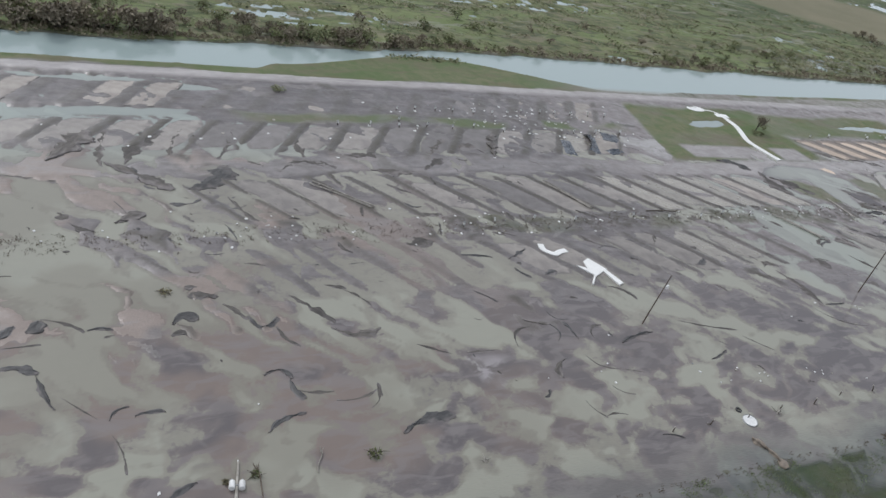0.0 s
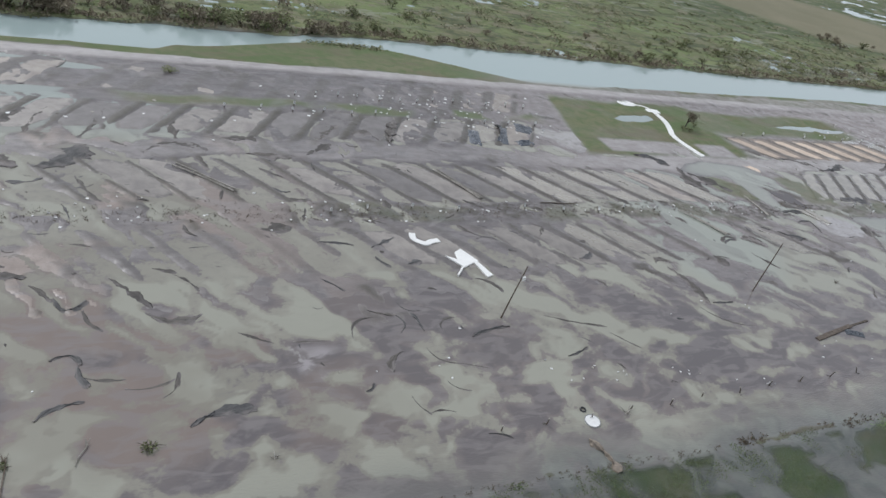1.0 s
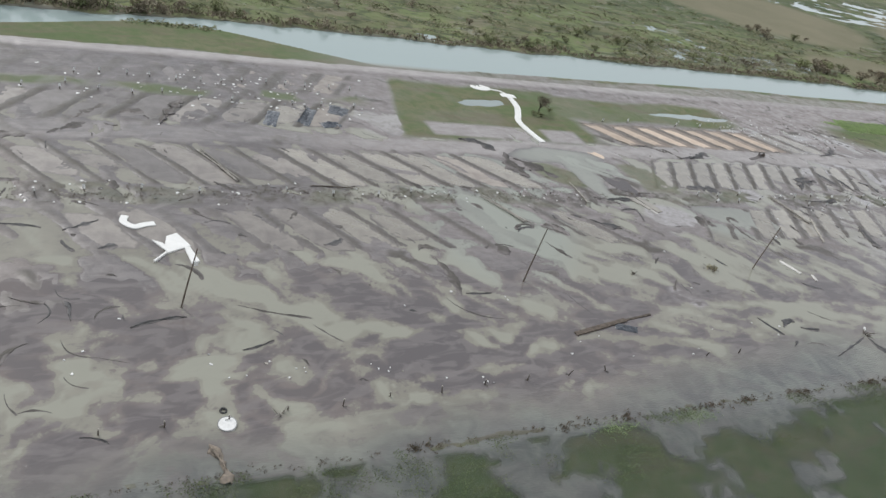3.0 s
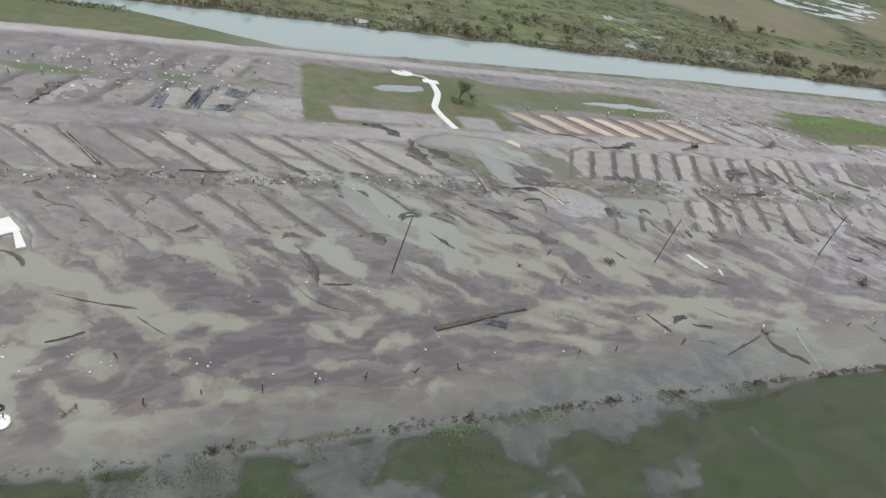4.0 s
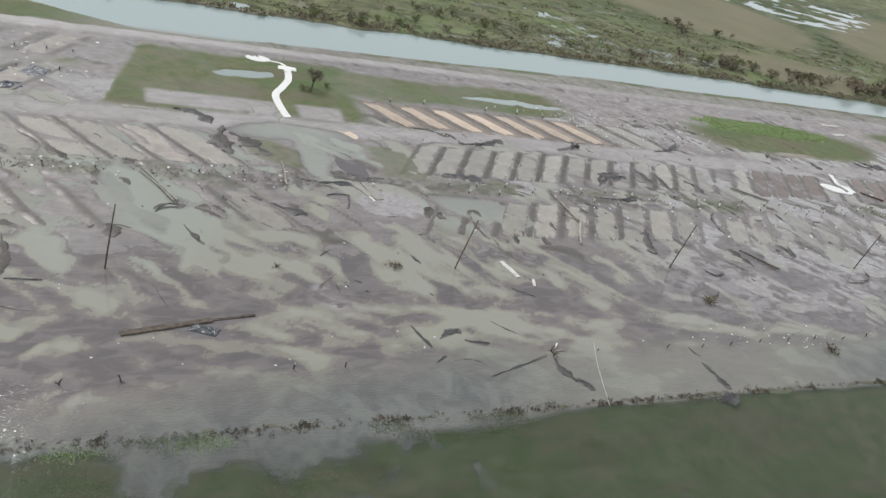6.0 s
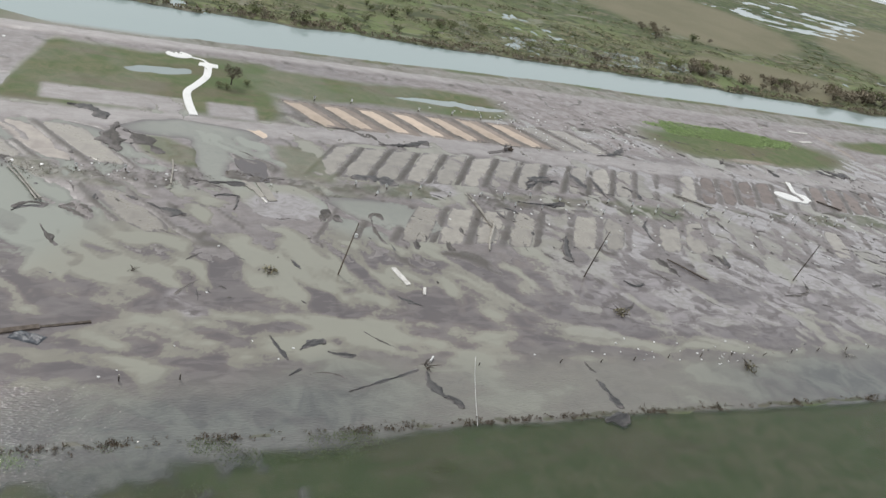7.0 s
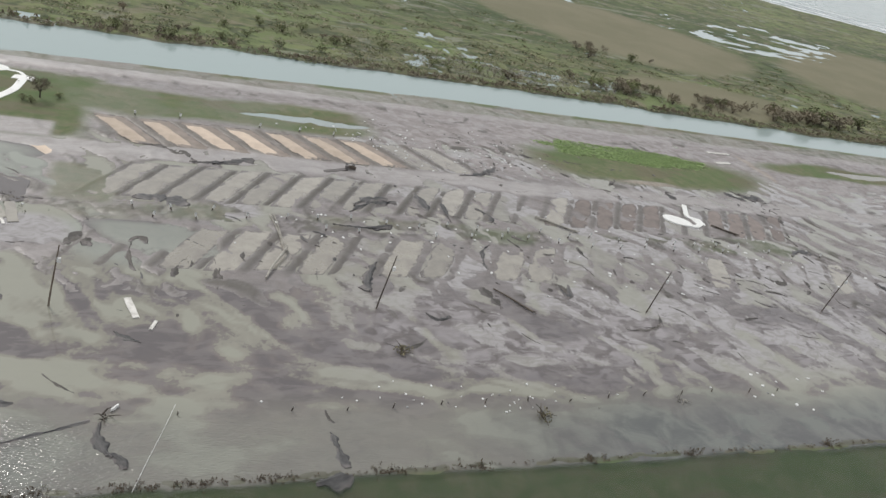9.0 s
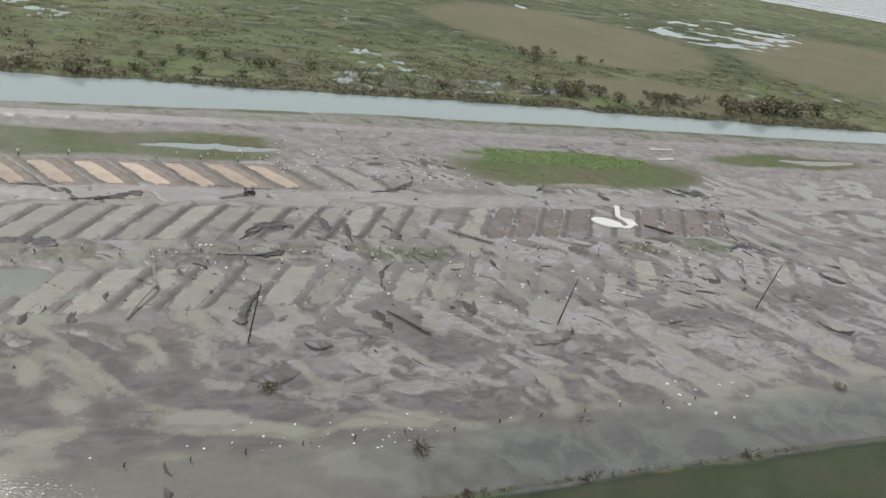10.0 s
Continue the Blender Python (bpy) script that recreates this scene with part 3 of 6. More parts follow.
    for p in ((147.5, 137.4, 6.5, 2.2, 4), (213, 137.3, 15, 1.5, -2), (153, 110.3, 11, 3.0, 0), (156, 101, 2.6, 10, 0), (139, 104.8, 6.5, 1.7, -42), (122.8, 105, 4.6, 1.5, -62), (126, 85.5, 9.5, 4, -66), (181, 85, 9, 3.4, -25), (384, 143, 14, 1.8, 0), (6, 133.6, 16, 2.0, 1), (20, 144.6, 8, 1.7, 3), (4, 147.5, 12, 1.0, 1), (9, 118, 9, 2.2, 25), (24, 112, 5, 1.6, -30), (118, 124.5, 2.2, 5.5, 12), (165.0, 85.0, 3.4, 2.6, -30)):
        pond = oval(wx, wy, *p, soft=0.3)
        h, silt = h - (0.5 if p[1] < 130 else 0.28) * pond, silt * (1 - pond)
    edge = 41.0 + 7.5 * ramp(X, 85, 180) + 5.0 * (clouds(wx, wy, 12, 91, 3) - 0.5)
    ditch = (1 - ramp(wy, edge - 3.5, edge + 3.5)) * (0.55 + 0.45 * ramp(X, 40, 110))
    h = h - 0.32 * ditch * (1 - drowned)
    h = h * (1 - drowned) + drowned * (-0.16 - 0.16 * ramp(X, 130, 230))
    h = np.maximum(h, bank * (-0.03 + 0.32 * (clouds(X, Y, 3, 95, 3) - 0.5)) + 0.06 * bank * ramp(X, 185, 215) - 0.5 * (1 - bank))
    canal = ramp(Y, south - 1.2, south + 1.2) * (1 - ramp(Y, north - 1.2, north + 1.2))
    h = h * (1 - canal) - 1.2 * canal
    marsh = ramp(Y, north - 0.5, north + 0.8)
    wild = clouds(X, Y, 18, 101, 5, 0.6)
    patch = ramp(wild, 0.66, 0.74) * ramp(clouds(X / 1.8, Y, 3.2, 105, 3, 0.65), 0.56, 0.66)
    fleck = np.maximum(oval(X, Y, 284, 197, 40, 9), np.maximum(oval(X, Y, 125, 247, 60, 16), oval(X, Y, 60, 200, 30, 8)))
    patch = np.maximum(patch, ramp(fleck, 0.2, 0.8) * ramp(clouds(X / 1.8, Y, 2.6, 103, 3, 0.65), 0.52, 0.64))
    h = h * (1 - marsh) + marsh * (0.45 + 0.5 * (clouds(X, Y, 5, 111, 3) - 0.5) - 0.85 * patch)
    far = np.zeros_like(X)
    for p in ((378, 292, 66, 52, -20), (545, 290, 95, 46, 32), (376, 203, 42, 18, 0), (300, 420, 60, 30, 0)):
        far = np.maximum(far, marsh * oval(X + 22 * (clouds(X, Y, 28, 161, 4) - 0.5), Y + 14 * (clouds(X, Y, 22, 165, 4) - 0.5), *p, soft=0.12))
    h = h * (1 - far) + 0.35 * far
    lagoon = marsh * oval(X + 30 * (clouds(X, Y, 30, 121, 3) - 0.5), Y + 14 * (clouds(X, Y, 12, 122, 4) - 0.5), 515, 345, 75, 30, 28) * ramp(clouds(X / 3.0, Y, 6, 123, 4), 0.50, 0.57)
    h = h - 0.9 * lagoon
    shore = 537 - 0.36 * (X - 660) + 6 * (clouds(X, Y, 40, 131, 3) - 0.5)
    sea = ramp(Y, shore, shore + 14)
    h = h * (1 - sea) - 1.5 * sea
    pale = (0.46 * ramp(X, 88, 112) * (1 - 0.35 * ramp(X, 165, 185)) + 0.16 * ramp(X + 40 * (clouds(X, Y, 30, 141, 3) - 0.5), 140, 240)) * (1 - marsh) * ramp(Y, 62, 84)
    pale = np.maximum(pale, 0.7 * oval(wx, wy, 118, 124, 4, 6))
    pale = np.maximum(pale, (0.85 * ramp(X, 130, 235)) * (1 - marsh) * ramp(Y, 112 + 26 * (1 - ramp(X, 200, 235)), 124 + 26 * (1 - ramp(X, 200, 235))))
    near = np.maximum(1 - ramp(X, 105, 150), ramp(X, 158, 182))
    clear = 1 - ramp(Y + (5 - 3.5 * near) * (clouds(X, Y, 10, 171, 3) - 0.5), 34.0 + 2.1 * near + 0.7 * ramp(X, 158, 182), 37.5 + 0.4 * ramp(X, 158, 182))
    clear = clear * (1 - 0.75 * silted)
    bare = np.maximum(0.8 * oval(wx, wy, 291, 121.8, 8.5, 1.4, -2), 0.7 * oval(wx, wy, 338.5, 140, 1.2, 9, 12))
    # darker mud towards the west, north of y = 88
    damp = 0.75 * (1 - ramp(X, 96, 128)) * ramp(X, -60, 20) * ramp(Y, 88, 104) * (1 - marsh)
    return {"z": h, "damp": damp, "score": score, "silt": silt * (1 - clear) * (1 - 0.75 * ditch), "tan": 0.95 * (1 - ramp(X, 25, 70)) * ramp(clouds(X, Y, 9, 151, 4), 0.42, 0.58) * band(Y, 46, 118, 3), "pale": pale, "lush": marsh * ramp(X, 160, 320) * ramp(Y, 215, 260) * (1 - ramp(Y, 360, 420)), "dark": dark * (1 - marsh), "pave": pave * (1 - lawn), "sand": np.maximum(sand, bare), "grass": lawn * (1 - marsh) * (1 - bare), "marsh": marsh * (1 - sea),
            "field": far, "canal": np.maximum(np.maximum(ramp(Y, 156, 160), 0.5 * ramp(Y, 108, 130) * (1 - ramp(X, 30, 50))), np.maximum(0.95 * oval(X, Y, 150, 138, 12, 5), np.maximum(0.95 * oval(X, Y, 213, 137.3, 20, 4), 0.24 * np.maximum(oval(X, Y, 153, 104, 16, 14), np.maximum(oval(X, Y, 128, 90, 14, 26, -20), oval(X, Y, 181, 85, 12, 8)))))), "slate": np.maximum(np.maximum(slick, 0.8 * oval(X, Y, 118, 124, 6, 8)), np.maximum(oval(X, Y, 165.0, 85.0, 6, 5), ramp(X, 188, 232) * (0.25 + 0.75 * ramp(clouds(X, Y, 7, 181, 4, 0.55), 0.42, 0.56)))) * (1 - ramp(Y, 120, 150)) * ramp(Y, 48, 60),
            "ditch": np.maximum((1 - ramp(wy, edge - 6, edge + 4)) * (1 - 0.6 * band(X, 172, 226, 14)), 0.25 * oval(X, Y, 150, 138, 12, 5)), "clear": clear, "ripple": (0.4 + 0.6 * ramp(X, 85, 130)) * band(Y, 20, 47, 3) * (1 - 0.8 * ramp(X, 185, 215)) + ramp(Y, 400, 440),
            "depth": -h}


def grid_lines(parts):
    out = []
    for a, b, step in parts:
        out += list(np.arange(a, b - step * 0.4, step))
    return np.array(out + [parts[-1][1]])


def sheet(name, xs, ys, fields, height, mat, keep=None):
    X, Y = np.meshgrid(xs, ys)
    nx, ny = len(xs), len(ys)
    co = np.stack([X, Y, height], -1).reshape(-1, 3)
    i = (np.arange(ny - 1)[:, None] * nx + np.arange(nx - 1)[None, :]).ravel()
    quads = np.stack([i, i + 1, i + nx + 1, i + nx], -1)
    if keep is not None:
        quads = quads[keep.ravel()[quads].any(1)]
        used = np.unique(quads)
        back = np.zeros(nx * ny, np.int64)
        back[used] = np.arange(len(used))
        quads, co = back[quads], co[used]
    me = bpy.data.meshes.new(name)
    me.vertices.add(len(co))
    me.vertices.foreach_set("co", co.astype(np.float32).ravel())
    me.loops.add(quads.size)
    me.loops.foreach_set("vertex_index", quads.astype(np.int32).ravel())
    me.polygons.add(len(quads))
    me.polygons.foreach_set("loop_start", np.arange(0, quads.size, 4, dtype=np.int32))
    me.update(calc_edges=True)
    me.polygons.foreach_set("use_smooth", np.ones(len(quads), bool))
    for key, values in fields.items():
        flat = values.ravel() if keep is None else values.ravel()[used]
        me.attributes.new(key, "FLOAT", "POINT").data.foreach_set("value", flat.astype(np.float32))
    me.materials.append(mat)
    return new(name, me)


XS = grid_lines([(-3000, -400, 260), (-400, -75, 13), (-75, 345, 0.5), (345, 620, 3), (620, 1100, 16), (1100, 4200, 280)])
YS = grid_lines([(-1500, -60, 144), (-60, 8, 4), (8, 36, 0.8), (36, 112, 0.42), (112, 185, 0.6), (185, 340, 2), (340, 540, 4), (540, 900, 24), (900, 4200, 300)])
GX, GY = np.meshgrid(XS, YS)
LAND = land(GX, GY)
ground = sheet("ground", XS, YS, {k: LAND[k] for k in ("dark", "damp", "tan", "pale", "lush", "pave", "sand", "grass", "marsh", "field")}, LAND["z"], GROUND)
tagged(ground, "flat grey-brown silt ground with lawns, strips and marsh", "ground", kind="structure")
water = sheet("water", XS, YS, {k: LAND[k] for k in ("canal", "tan", "score", "silt", "slate", "ditch", "clear", "ripple", "depth")}, 0 * GX, WATER, LAND["depth"] > -0.05)
tagged(water, "shallow silty green-grey flood water in pools, ditch and canal", "water", kind="structure")


def height_at(x, y):
    i, j = int(np.clip(np.searchsorted(XS, x), 1, len(XS) - 1)), int(np.clip(np.searchsorted(YS, y), 1, len(YS) - 1))
    f, g = (x - XS[i - 1]) / (XS[i] - XS[i - 1]), (y - YS[j - 1]) / (YS[j] - YS[j - 1])
    z = LAND["z"]
    return float((z[j - 1, i - 1] * (1 - f) + z[j - 1, i] * f) * (1 - g) + (z[j, i - 1] * (1 - f) + z[j, i] * f) * g)


# ---------- small building kit ----------


def part(name, bm, mat, parent=None, label=""):
    me = bpy.data.meshes.new(name)
    bm.to_mesh(me)
    bm.free()
    me.materials.append(mat)
    ob = new(name, me)
    if parent is not None:
        ob.parent = parent
    if label:
        ob["label"] = label
    return ob


def empty(name, m):
    ob = new(name)
    ob.empty_display_size = 0.2
    ob.matrix_basis = m
    return ob


def add_tube(bm, points, radii, sides=8, caps=True):
    rings = []
    for k, p in enumerate(points):
        p = Vector(p)
        a, b = Vector(points[max(k - 1, 0)]), Vector(points[min(k + 1, len(points) - 1)])
        q = (b - a).to_track_quat("Z", "Y") if (b - a).length > 1e-6 else Euler().to_quaternion()
        r = radii[k] if isinstance(radii, (list, tuple)) else radii
        rings.append([bm.verts.new(p + q @ Vector((r * math.cos(2 * math.pi * i / sides), r * math.sin(2 * math.pi * i / sides), 0))) for i in range(sides)])
    for r0, r1 in zip(rings, rings[1:]):
        for i in range(sides):
            bm.faces.new((r0[i], r0[(i + 1) % sides], r1[(i + 1) % sides], r1[i]))
    if caps:
        bm.faces.new(rings[0][::-1])
        bm.faces.new(rings[-1])
    return bm


def tube(points, radii, sides=8):
    return add_tube(bmesh.new(), points, radii, sides)


def add_box(bm, size, m=Matrix(), bevel=0.0):
    made = bmesh.ops.create_cube(bm, size=1, matrix=m @ Matrix.Diagonal((*size, 1)))
    if bevel:
        edges = {e for v in made["verts"] for e in v.link_edges}
        bmesh.ops.bevel(bm, geom=list(edges), offset=bevel, segments=1, affect="EDGES")
    return bm


def box(size, m=Matrix(), bevel=0.0):
    return add_box(bmesh.new(), size, m, bevel)


def slab(outline, thick, inset=0.05):
    """A plate over an outline, its top at z = 0, with a worn upper edge."""
    bm = bmesh.new()
    cx, cy = sum(p[0] for p in outline) / len(outline), sum(p[1] for p in outline) / len(outline)
    top, rim, foot = [], [], []
    for x, y in outline:
        d = math.hypot(x - cx, y - cy) or 1
        k = max(0, 1 - inset / d)
        top.append(bm.verts.new((cx + (x - cx) * k, cy + (y - cy) * k, 0)))
        rim.append(bm.verts.new((x, y, -min(inset, thick) * 0.6)))
        foot.append(bm.verts.new((x, y, -thick)))
    bm.faces.new(top)
    n = len(outline)
    for a, b in ((top, rim), (rim, foot)):
        for i in range(n):
            bm.faces.new((a[i], b[i], b[(i + 1) % n], a[(i + 1) % n]))
    bmesh.ops.recalc_face_normals(bm, faces=bm.faces)
    return bm


# ---------- camping pads ----------


def pad_outline(rng, y0, y1, slant, width, worn):
    """A slanted strip with silted, worn corners."""
    length = y1 - y0
    n, out = 7, []
    for side in (1, -1):
        for k in range(n + 1):
            f = k / n if side > 0 else 1 - k / n
            y = (f - 0.5) * length
            w = width / 2 * (1 - 0.35 * worn * max(0, abs(f - 0.5) * 2 - 0.75) / 0.25) + rng.uniform(-1, 1) * 0.3 * worn
            out.append((slant * y + side * w, y + rng.uniform(-1, 1) * 0.25 * worn))
    return out


def pad_slab(outer, inner, thick):
    """A flat pad whose top sinks a little towards its silted rim."""
    bm = bmesh.new()
    rim = bm.verts.layers.float.new("rim")
    mid = [bm.verts.new((x, y, 0)) for x, y in inner]
    top = [bm.verts.new((x, y, -0.03)) for x, y in outer]
    foot = [bm.verts.new((x, y, -thick)) for x, y in outer]
    for v in top + foot:
        v[rim] = 1.0
    n = len(outer)
    bm.faces.new(mid)
    for a, b in ((mid, top), (top, foot)):
        for i in range(n):
            bm.faces.new((a[i], b[i], b[(i + 1) % n], a[(i + 1) % n]))
    bmesh.ops.recalc_face_normals(bm, faces=bm.faces)
    return bm


rng = random.Random(4)
for key, (y0, y1, slant, first, pitch, count, width) in PAD_ROWS.items():
    for k in range(count):
        x = first + k * pitch
        gone = {"A_west": 0.0, "A_east": 0.0, "A_north": 0.25 if x < 95 else 0.0, "B_west": 0.36 if x < 95 else 0.08, "B_east": 0.0, "C_west": 0.82 if x < 95 else 0.15, "C_east": 0.15}[key]
        if key in ("B_east", "C_east") and not (key == "B_east" and x > 262):
            gone += 0.45 * min(1, max(0, (x - 215) / 30))
        if key == "C_east" and x < 184:
            continue
        if key == "C_east" and x > 208:
            gone = 0.72
        if key in ("A_west", "A_north") and x > 118:
            continue
        if key[0] in "BC" and "west" in key and x < 22:
            gone += 0.75
        if rng.random() < gone or (key == "C_west" and 116 < x < 136):
            continue
        if key == "B_east" and 281 < x < 297:
            continue
        worn = (1.9 if key == "B_west" and x < 95 else 1.2) if "west" in key else (1.0 if x > 225 else 0.3)
        cut = rng.uniform(0, 7.0 if key == "B_west" and x < 95 else 3.0) if "west" in key else rng.uniform(0, 0.8)
        sandy = key == "A_east" and x < 228
        brown = key == "B_east" and x > 262
        ya, yb, wide = y0 + cut * rng.random(), y1 - cut * rng.random(), width * rng.uniform(0.9, 1.1)
        outer, inner = pad_outline(rng, ya, yb, slant, wide, worn), pad_outline(rng, ya + 1.1, yb - 1.1, slant, wide - 1.7, 0.6 * worn)
        if sandy:
            look_of = PAD_TAN
        elif brown:
            look_of = PAD_BROWN
        elif "west" in key and x > 95:
            look_of = PAD_DRY if rng.random() < 0.25 else PAD_SILT
        elif key == "A_north":
            look_of = PAD_DRY if x < 48 or x > 95 else PAD_MUD
        elif "west" in key:
            look_of = PAD_MUD if rng.random() < 0.35 else PAD_DAMP
        else:
            look_of = PAD_SILT if key == "C_east" and rng.random() < 0.5 else PAD_WET
        ob = part("camping_pad", pad_slab(outer, inner, 0.25), look_of)
        ob.matrix_basis = pose(x, (y0 + y1) / 2, 0.10 if sandy else 0.17 if key == "A_north" else 0.035)
        if sandy:
            bare = part("gravel_strip", pad_slab(pad_outline(rng, y0 + 0.1, y1 - rng.uniform(0.2, 2.2), slant, 4.3, 0.8), pad_outline(rng, y0 + 0.9, y1 - 3.0, slant, 2.7, 0.5), 0.05), PAD_SAND, ob, "bare pale sand strip")
            bare.location = (-0.9, -0.2, 0.012)
        tagged(ob, "slanted camping pad of tan gravel between brown strips" if sandy else "slanted camping pad of reddish-brown gravel" if brown else "slanted flooded concrete camping pad coated with pale silt", "camping pad", "camping pads in rows")

# ---------- crumpled ground sheets and drifts of silt: middle x, y, length, turn, width, bend ----------
SHEETS_A = [
    (-7.3, 74.1, 2.2, 54, 1, 0), (-6, 67.6, 3.5, -21, 1, 0.3), (-4.9, 74.8, 2.2, 56, 1, -0.4), (-3.7, 64.2, 5.5, -73, 0.5, -0.2),
    (1.8, 73.2, 2.5, -6, 0.5, 0.3), (2.9, 59.8, 2.3, 39, 0.4, 0.5), (5.7, 59.2, 2.7, 1, 0.4, 0.3), (7.5, 48.8, 3.0, 30, 0.6, 0.2),
    (10.9, 73.4, 2.6, 9, 1.4, 1.2), (18.8, 55.4, 4.5, 25, 0.7, 0.6), (18.8, 109, 9.2, 48, 3.3, -1.5), (19.3, 62.4, 2.8, -19, 0.8, 1.2),
    (19.9, 73.3, 3.4, -11, 1, -2.1), (21, 60.2, 3.3, -76, 0.5, -0.5), (33.7, 52, 6.4, 10, 1.2, 1), (50.1, 54.1, 1.7, 40, 0.9, -0.3),
]
SHEETS_B = [
    (54.4, 83.7, 5, -11, 0.8, 0.3), (60.1, 78.8, 2.9, -61, 0.7, -0.3), (61.7, 83.8, 4.8, 30, 1, -0.2), (62.2, 44.4, 2.6, -25, 0.3, 0.3),
    (64.8, 78.1, 2.4, 14, 1.3, 0.1), (69.6, 61.9, 6.1, 13, 0.9, 0.4), (80.1, 56.5, 3.9, 19, 0.7, -0.2), (95.3, 78.5, 3.5, 30, 1.4, -0.4),
    
    (113, 64.3, 3.8, -4, 0.7, -0.1), (130, 81.2, 3.7, 18, 1, 0.8), (135.6, 114.3, 7.5, -40, 2.1, 1.5),
]
SHEETS_C = [
    (147.7, 83, 5.6, -27, 1.8, -0.6), (156.4, 91.2, 8.2, 2, 1.6, 1.0), (156.6, 87.7, 3.6, 1, 0.8, 0.5), (157.6, 86.1, 4.4, -101, 0.7, 0.3),
    (159.4, 51.8, 4.5, -71, 0.6, -0.1), (160.7, 47.4, 1.9, 33, 0.7, -0), (163.6, 52, 3.5, 21, 1.3, 0.5), (166.9, 50.5, 3.3, -14, 0.7, -0.3),
    (171.1, 45.5, 9.6, 19, 0.6, -0.1), (177.5, 44.4, 4.9, -75, 1, -0.7), (178.5, 41.2, 2.4, -48, 1.2, 0.6), (182.6, 96.2, 8, -12, 3.5, 1.1),
    (193.3, 113.4, 10.9, 18, 2.1, -0.8), (199.7, 37.2, 3.9, 9, 2.2, -0.2), (200.9, 41.5, 5.2, -81, 1.5, -0), (212.8, 76.7, 8.5, -112, 1.4, -0.6),
]
SHEETS_D = [
    (214.8, 92.5, 10, 4, 1.4, -1.1), (218.2, 101.2, 7.6, 26, 1.4, 1), (218.3, 99.4, 10.2, 27, 1.7, 1.2), (220.5, 67, 3.5, -11, 1, -1.3),
    (228, 102.7, 7, -85, 2.6, 0), (231.9, 100.9, 4.8, -98, 1.5, 0.1), (235.1, 84.3, 8.4, -113, 0.9, -1.2), (239.6, 99.3, 5.1, -75, 1.9, 0.9),
    (245.7, 76.3, 2.2, -7, 1.1, -3.6), (245.9, 119.4, 11.3, 30, 1.9, -1.4), (293.9, 116.0, 3.4, -75, 2.6, -0.3),
    (310.6, 63.6, 6, -35, 1.4, -1.9), (313.4, 90.5, 7.9, -1, 2.7, 2.3), (315, 118.9, 5.2, -42, 3.8, -0.2), (320.5, 120.6, 5.6, -8, 2.8, -1.9),
]
SHEETS_E = [
    (325.5, 79.3, 4.7, -55, 2.7, -0.9),
]
DRIFTS_A = [
    (-5.9, 71.5, 3.4, 1, 0.4, 0), (-4.3, 108.1, 10.5, -19, 1.4, 0.9), (-2, 74.5, 4.7, -34, 0.5, 0.5), (-1.7, 98.6, 1.3, 18, 1.4, -0.5),
    (-0.7, 61.3, 4.4, -49, 0.2, -0.1), (-0.6, 119.8, 11.1, 61, 2.3, -0.4), (0.5, 95.4, 3.8, -38, 0.5, -0.4), (2.5, 54.4, 4.7, -81, 0.3, 0.3),
    (4.8, 119.5, 12.2, 82, 1.5, 0.7), (6.8, 97.3, 4.3, 29, 1.2, 0.3), (8.8, 109.7, 11.5, -45, 1.4, 0.3), (10.4, 70.8, 2.5, -16, 1, 0.7),
    (10.7, 119.8, 12.7, 61, 2.5, 1.2), (13.5, 78, 3, -9, 1.5, 0.6), (15.6, 120.8, 11.2, 73, 1.4, 0.6), (16.8, 74.7, 3.8, -56, 0.7, 0.2),
]
DRIFTS_B = [
    (22.1, 69.2, 4.1, -64, 0.6, -0.5), (22.6, 99, 8.2, -68, 0.7, -0.4), (22.9, 59.6, 3.7, -13, 0.4, -0.4), (23.4, 120.8, 13.8, 68, 1.2, -0.6),
    (25.3, 111.7, 7.1, -11, 1.3, 2), (26.3, 74.1, 7, -56, 0.9, 0.1), (27.2, 58.1, 4.6, 10, 0.4, -0.6), (29.2, 57.7, 3.8, 63, 0.5, -0.6),
    (30.6, 78.4, 2.7, -26, 0.8, 0.1), (30.6, 102.1, 7.5, -23, 0.7, 1.1), (30.8, 69.7, 5.7, -8, 1.2, -1.7), (32.8, 75.7, 4.2, -55, 0.6, 0.4),
    (35.7, 111.6, 9.1, 7, 1.6, 3), (36.6, 120.4, 12.4, 87, 1.3, 0.2), (37.9, 110.1, 8.7, -69, 1.1, 0.7), (39.2, 64.2, 4, -33, 0.5, -0.1),
]
DRIFTS_C = [
    (46.6, 88.2, 4.5, 17, 1.8, -0.2), (47.1, 88.3, 2.8, 25, 1.6, -0.6), (47.4, 116.7, 7.4, -2, 1.9, 0.9), (51.5, 111.3, 8.4, -6, 1.8, 0.2),
    (51.9, 91.9, 3.7, 72, 0.7, -0.1), (51.9, 96.3, 4, -3, 1.8, -0), (53, 64.6, 5.3, 37, 0.6, 1.5), (55, 50.5, 3.1, -70, 0.4, -0.3),
    (57, 48.9, 2.9, -5, 0.5, 0.4), (60, 114.2, 6.6, 40, 1.2, -0.1), (60.8, 52.8, 2.8, -41, 0.3, -0.5), (61, 58.2, 4.3, -46, 0.4, -1),
    (63.7, 121, 8.7, 50, 1.7, 0.2), (64.2, 55.9, 3.7, -22, 0.3, -0), (64.2, 64.1, 3.4, 42, 0.6, 0.9), (70, 120.9, 4.1, 14, 2.4, 1.2),
]
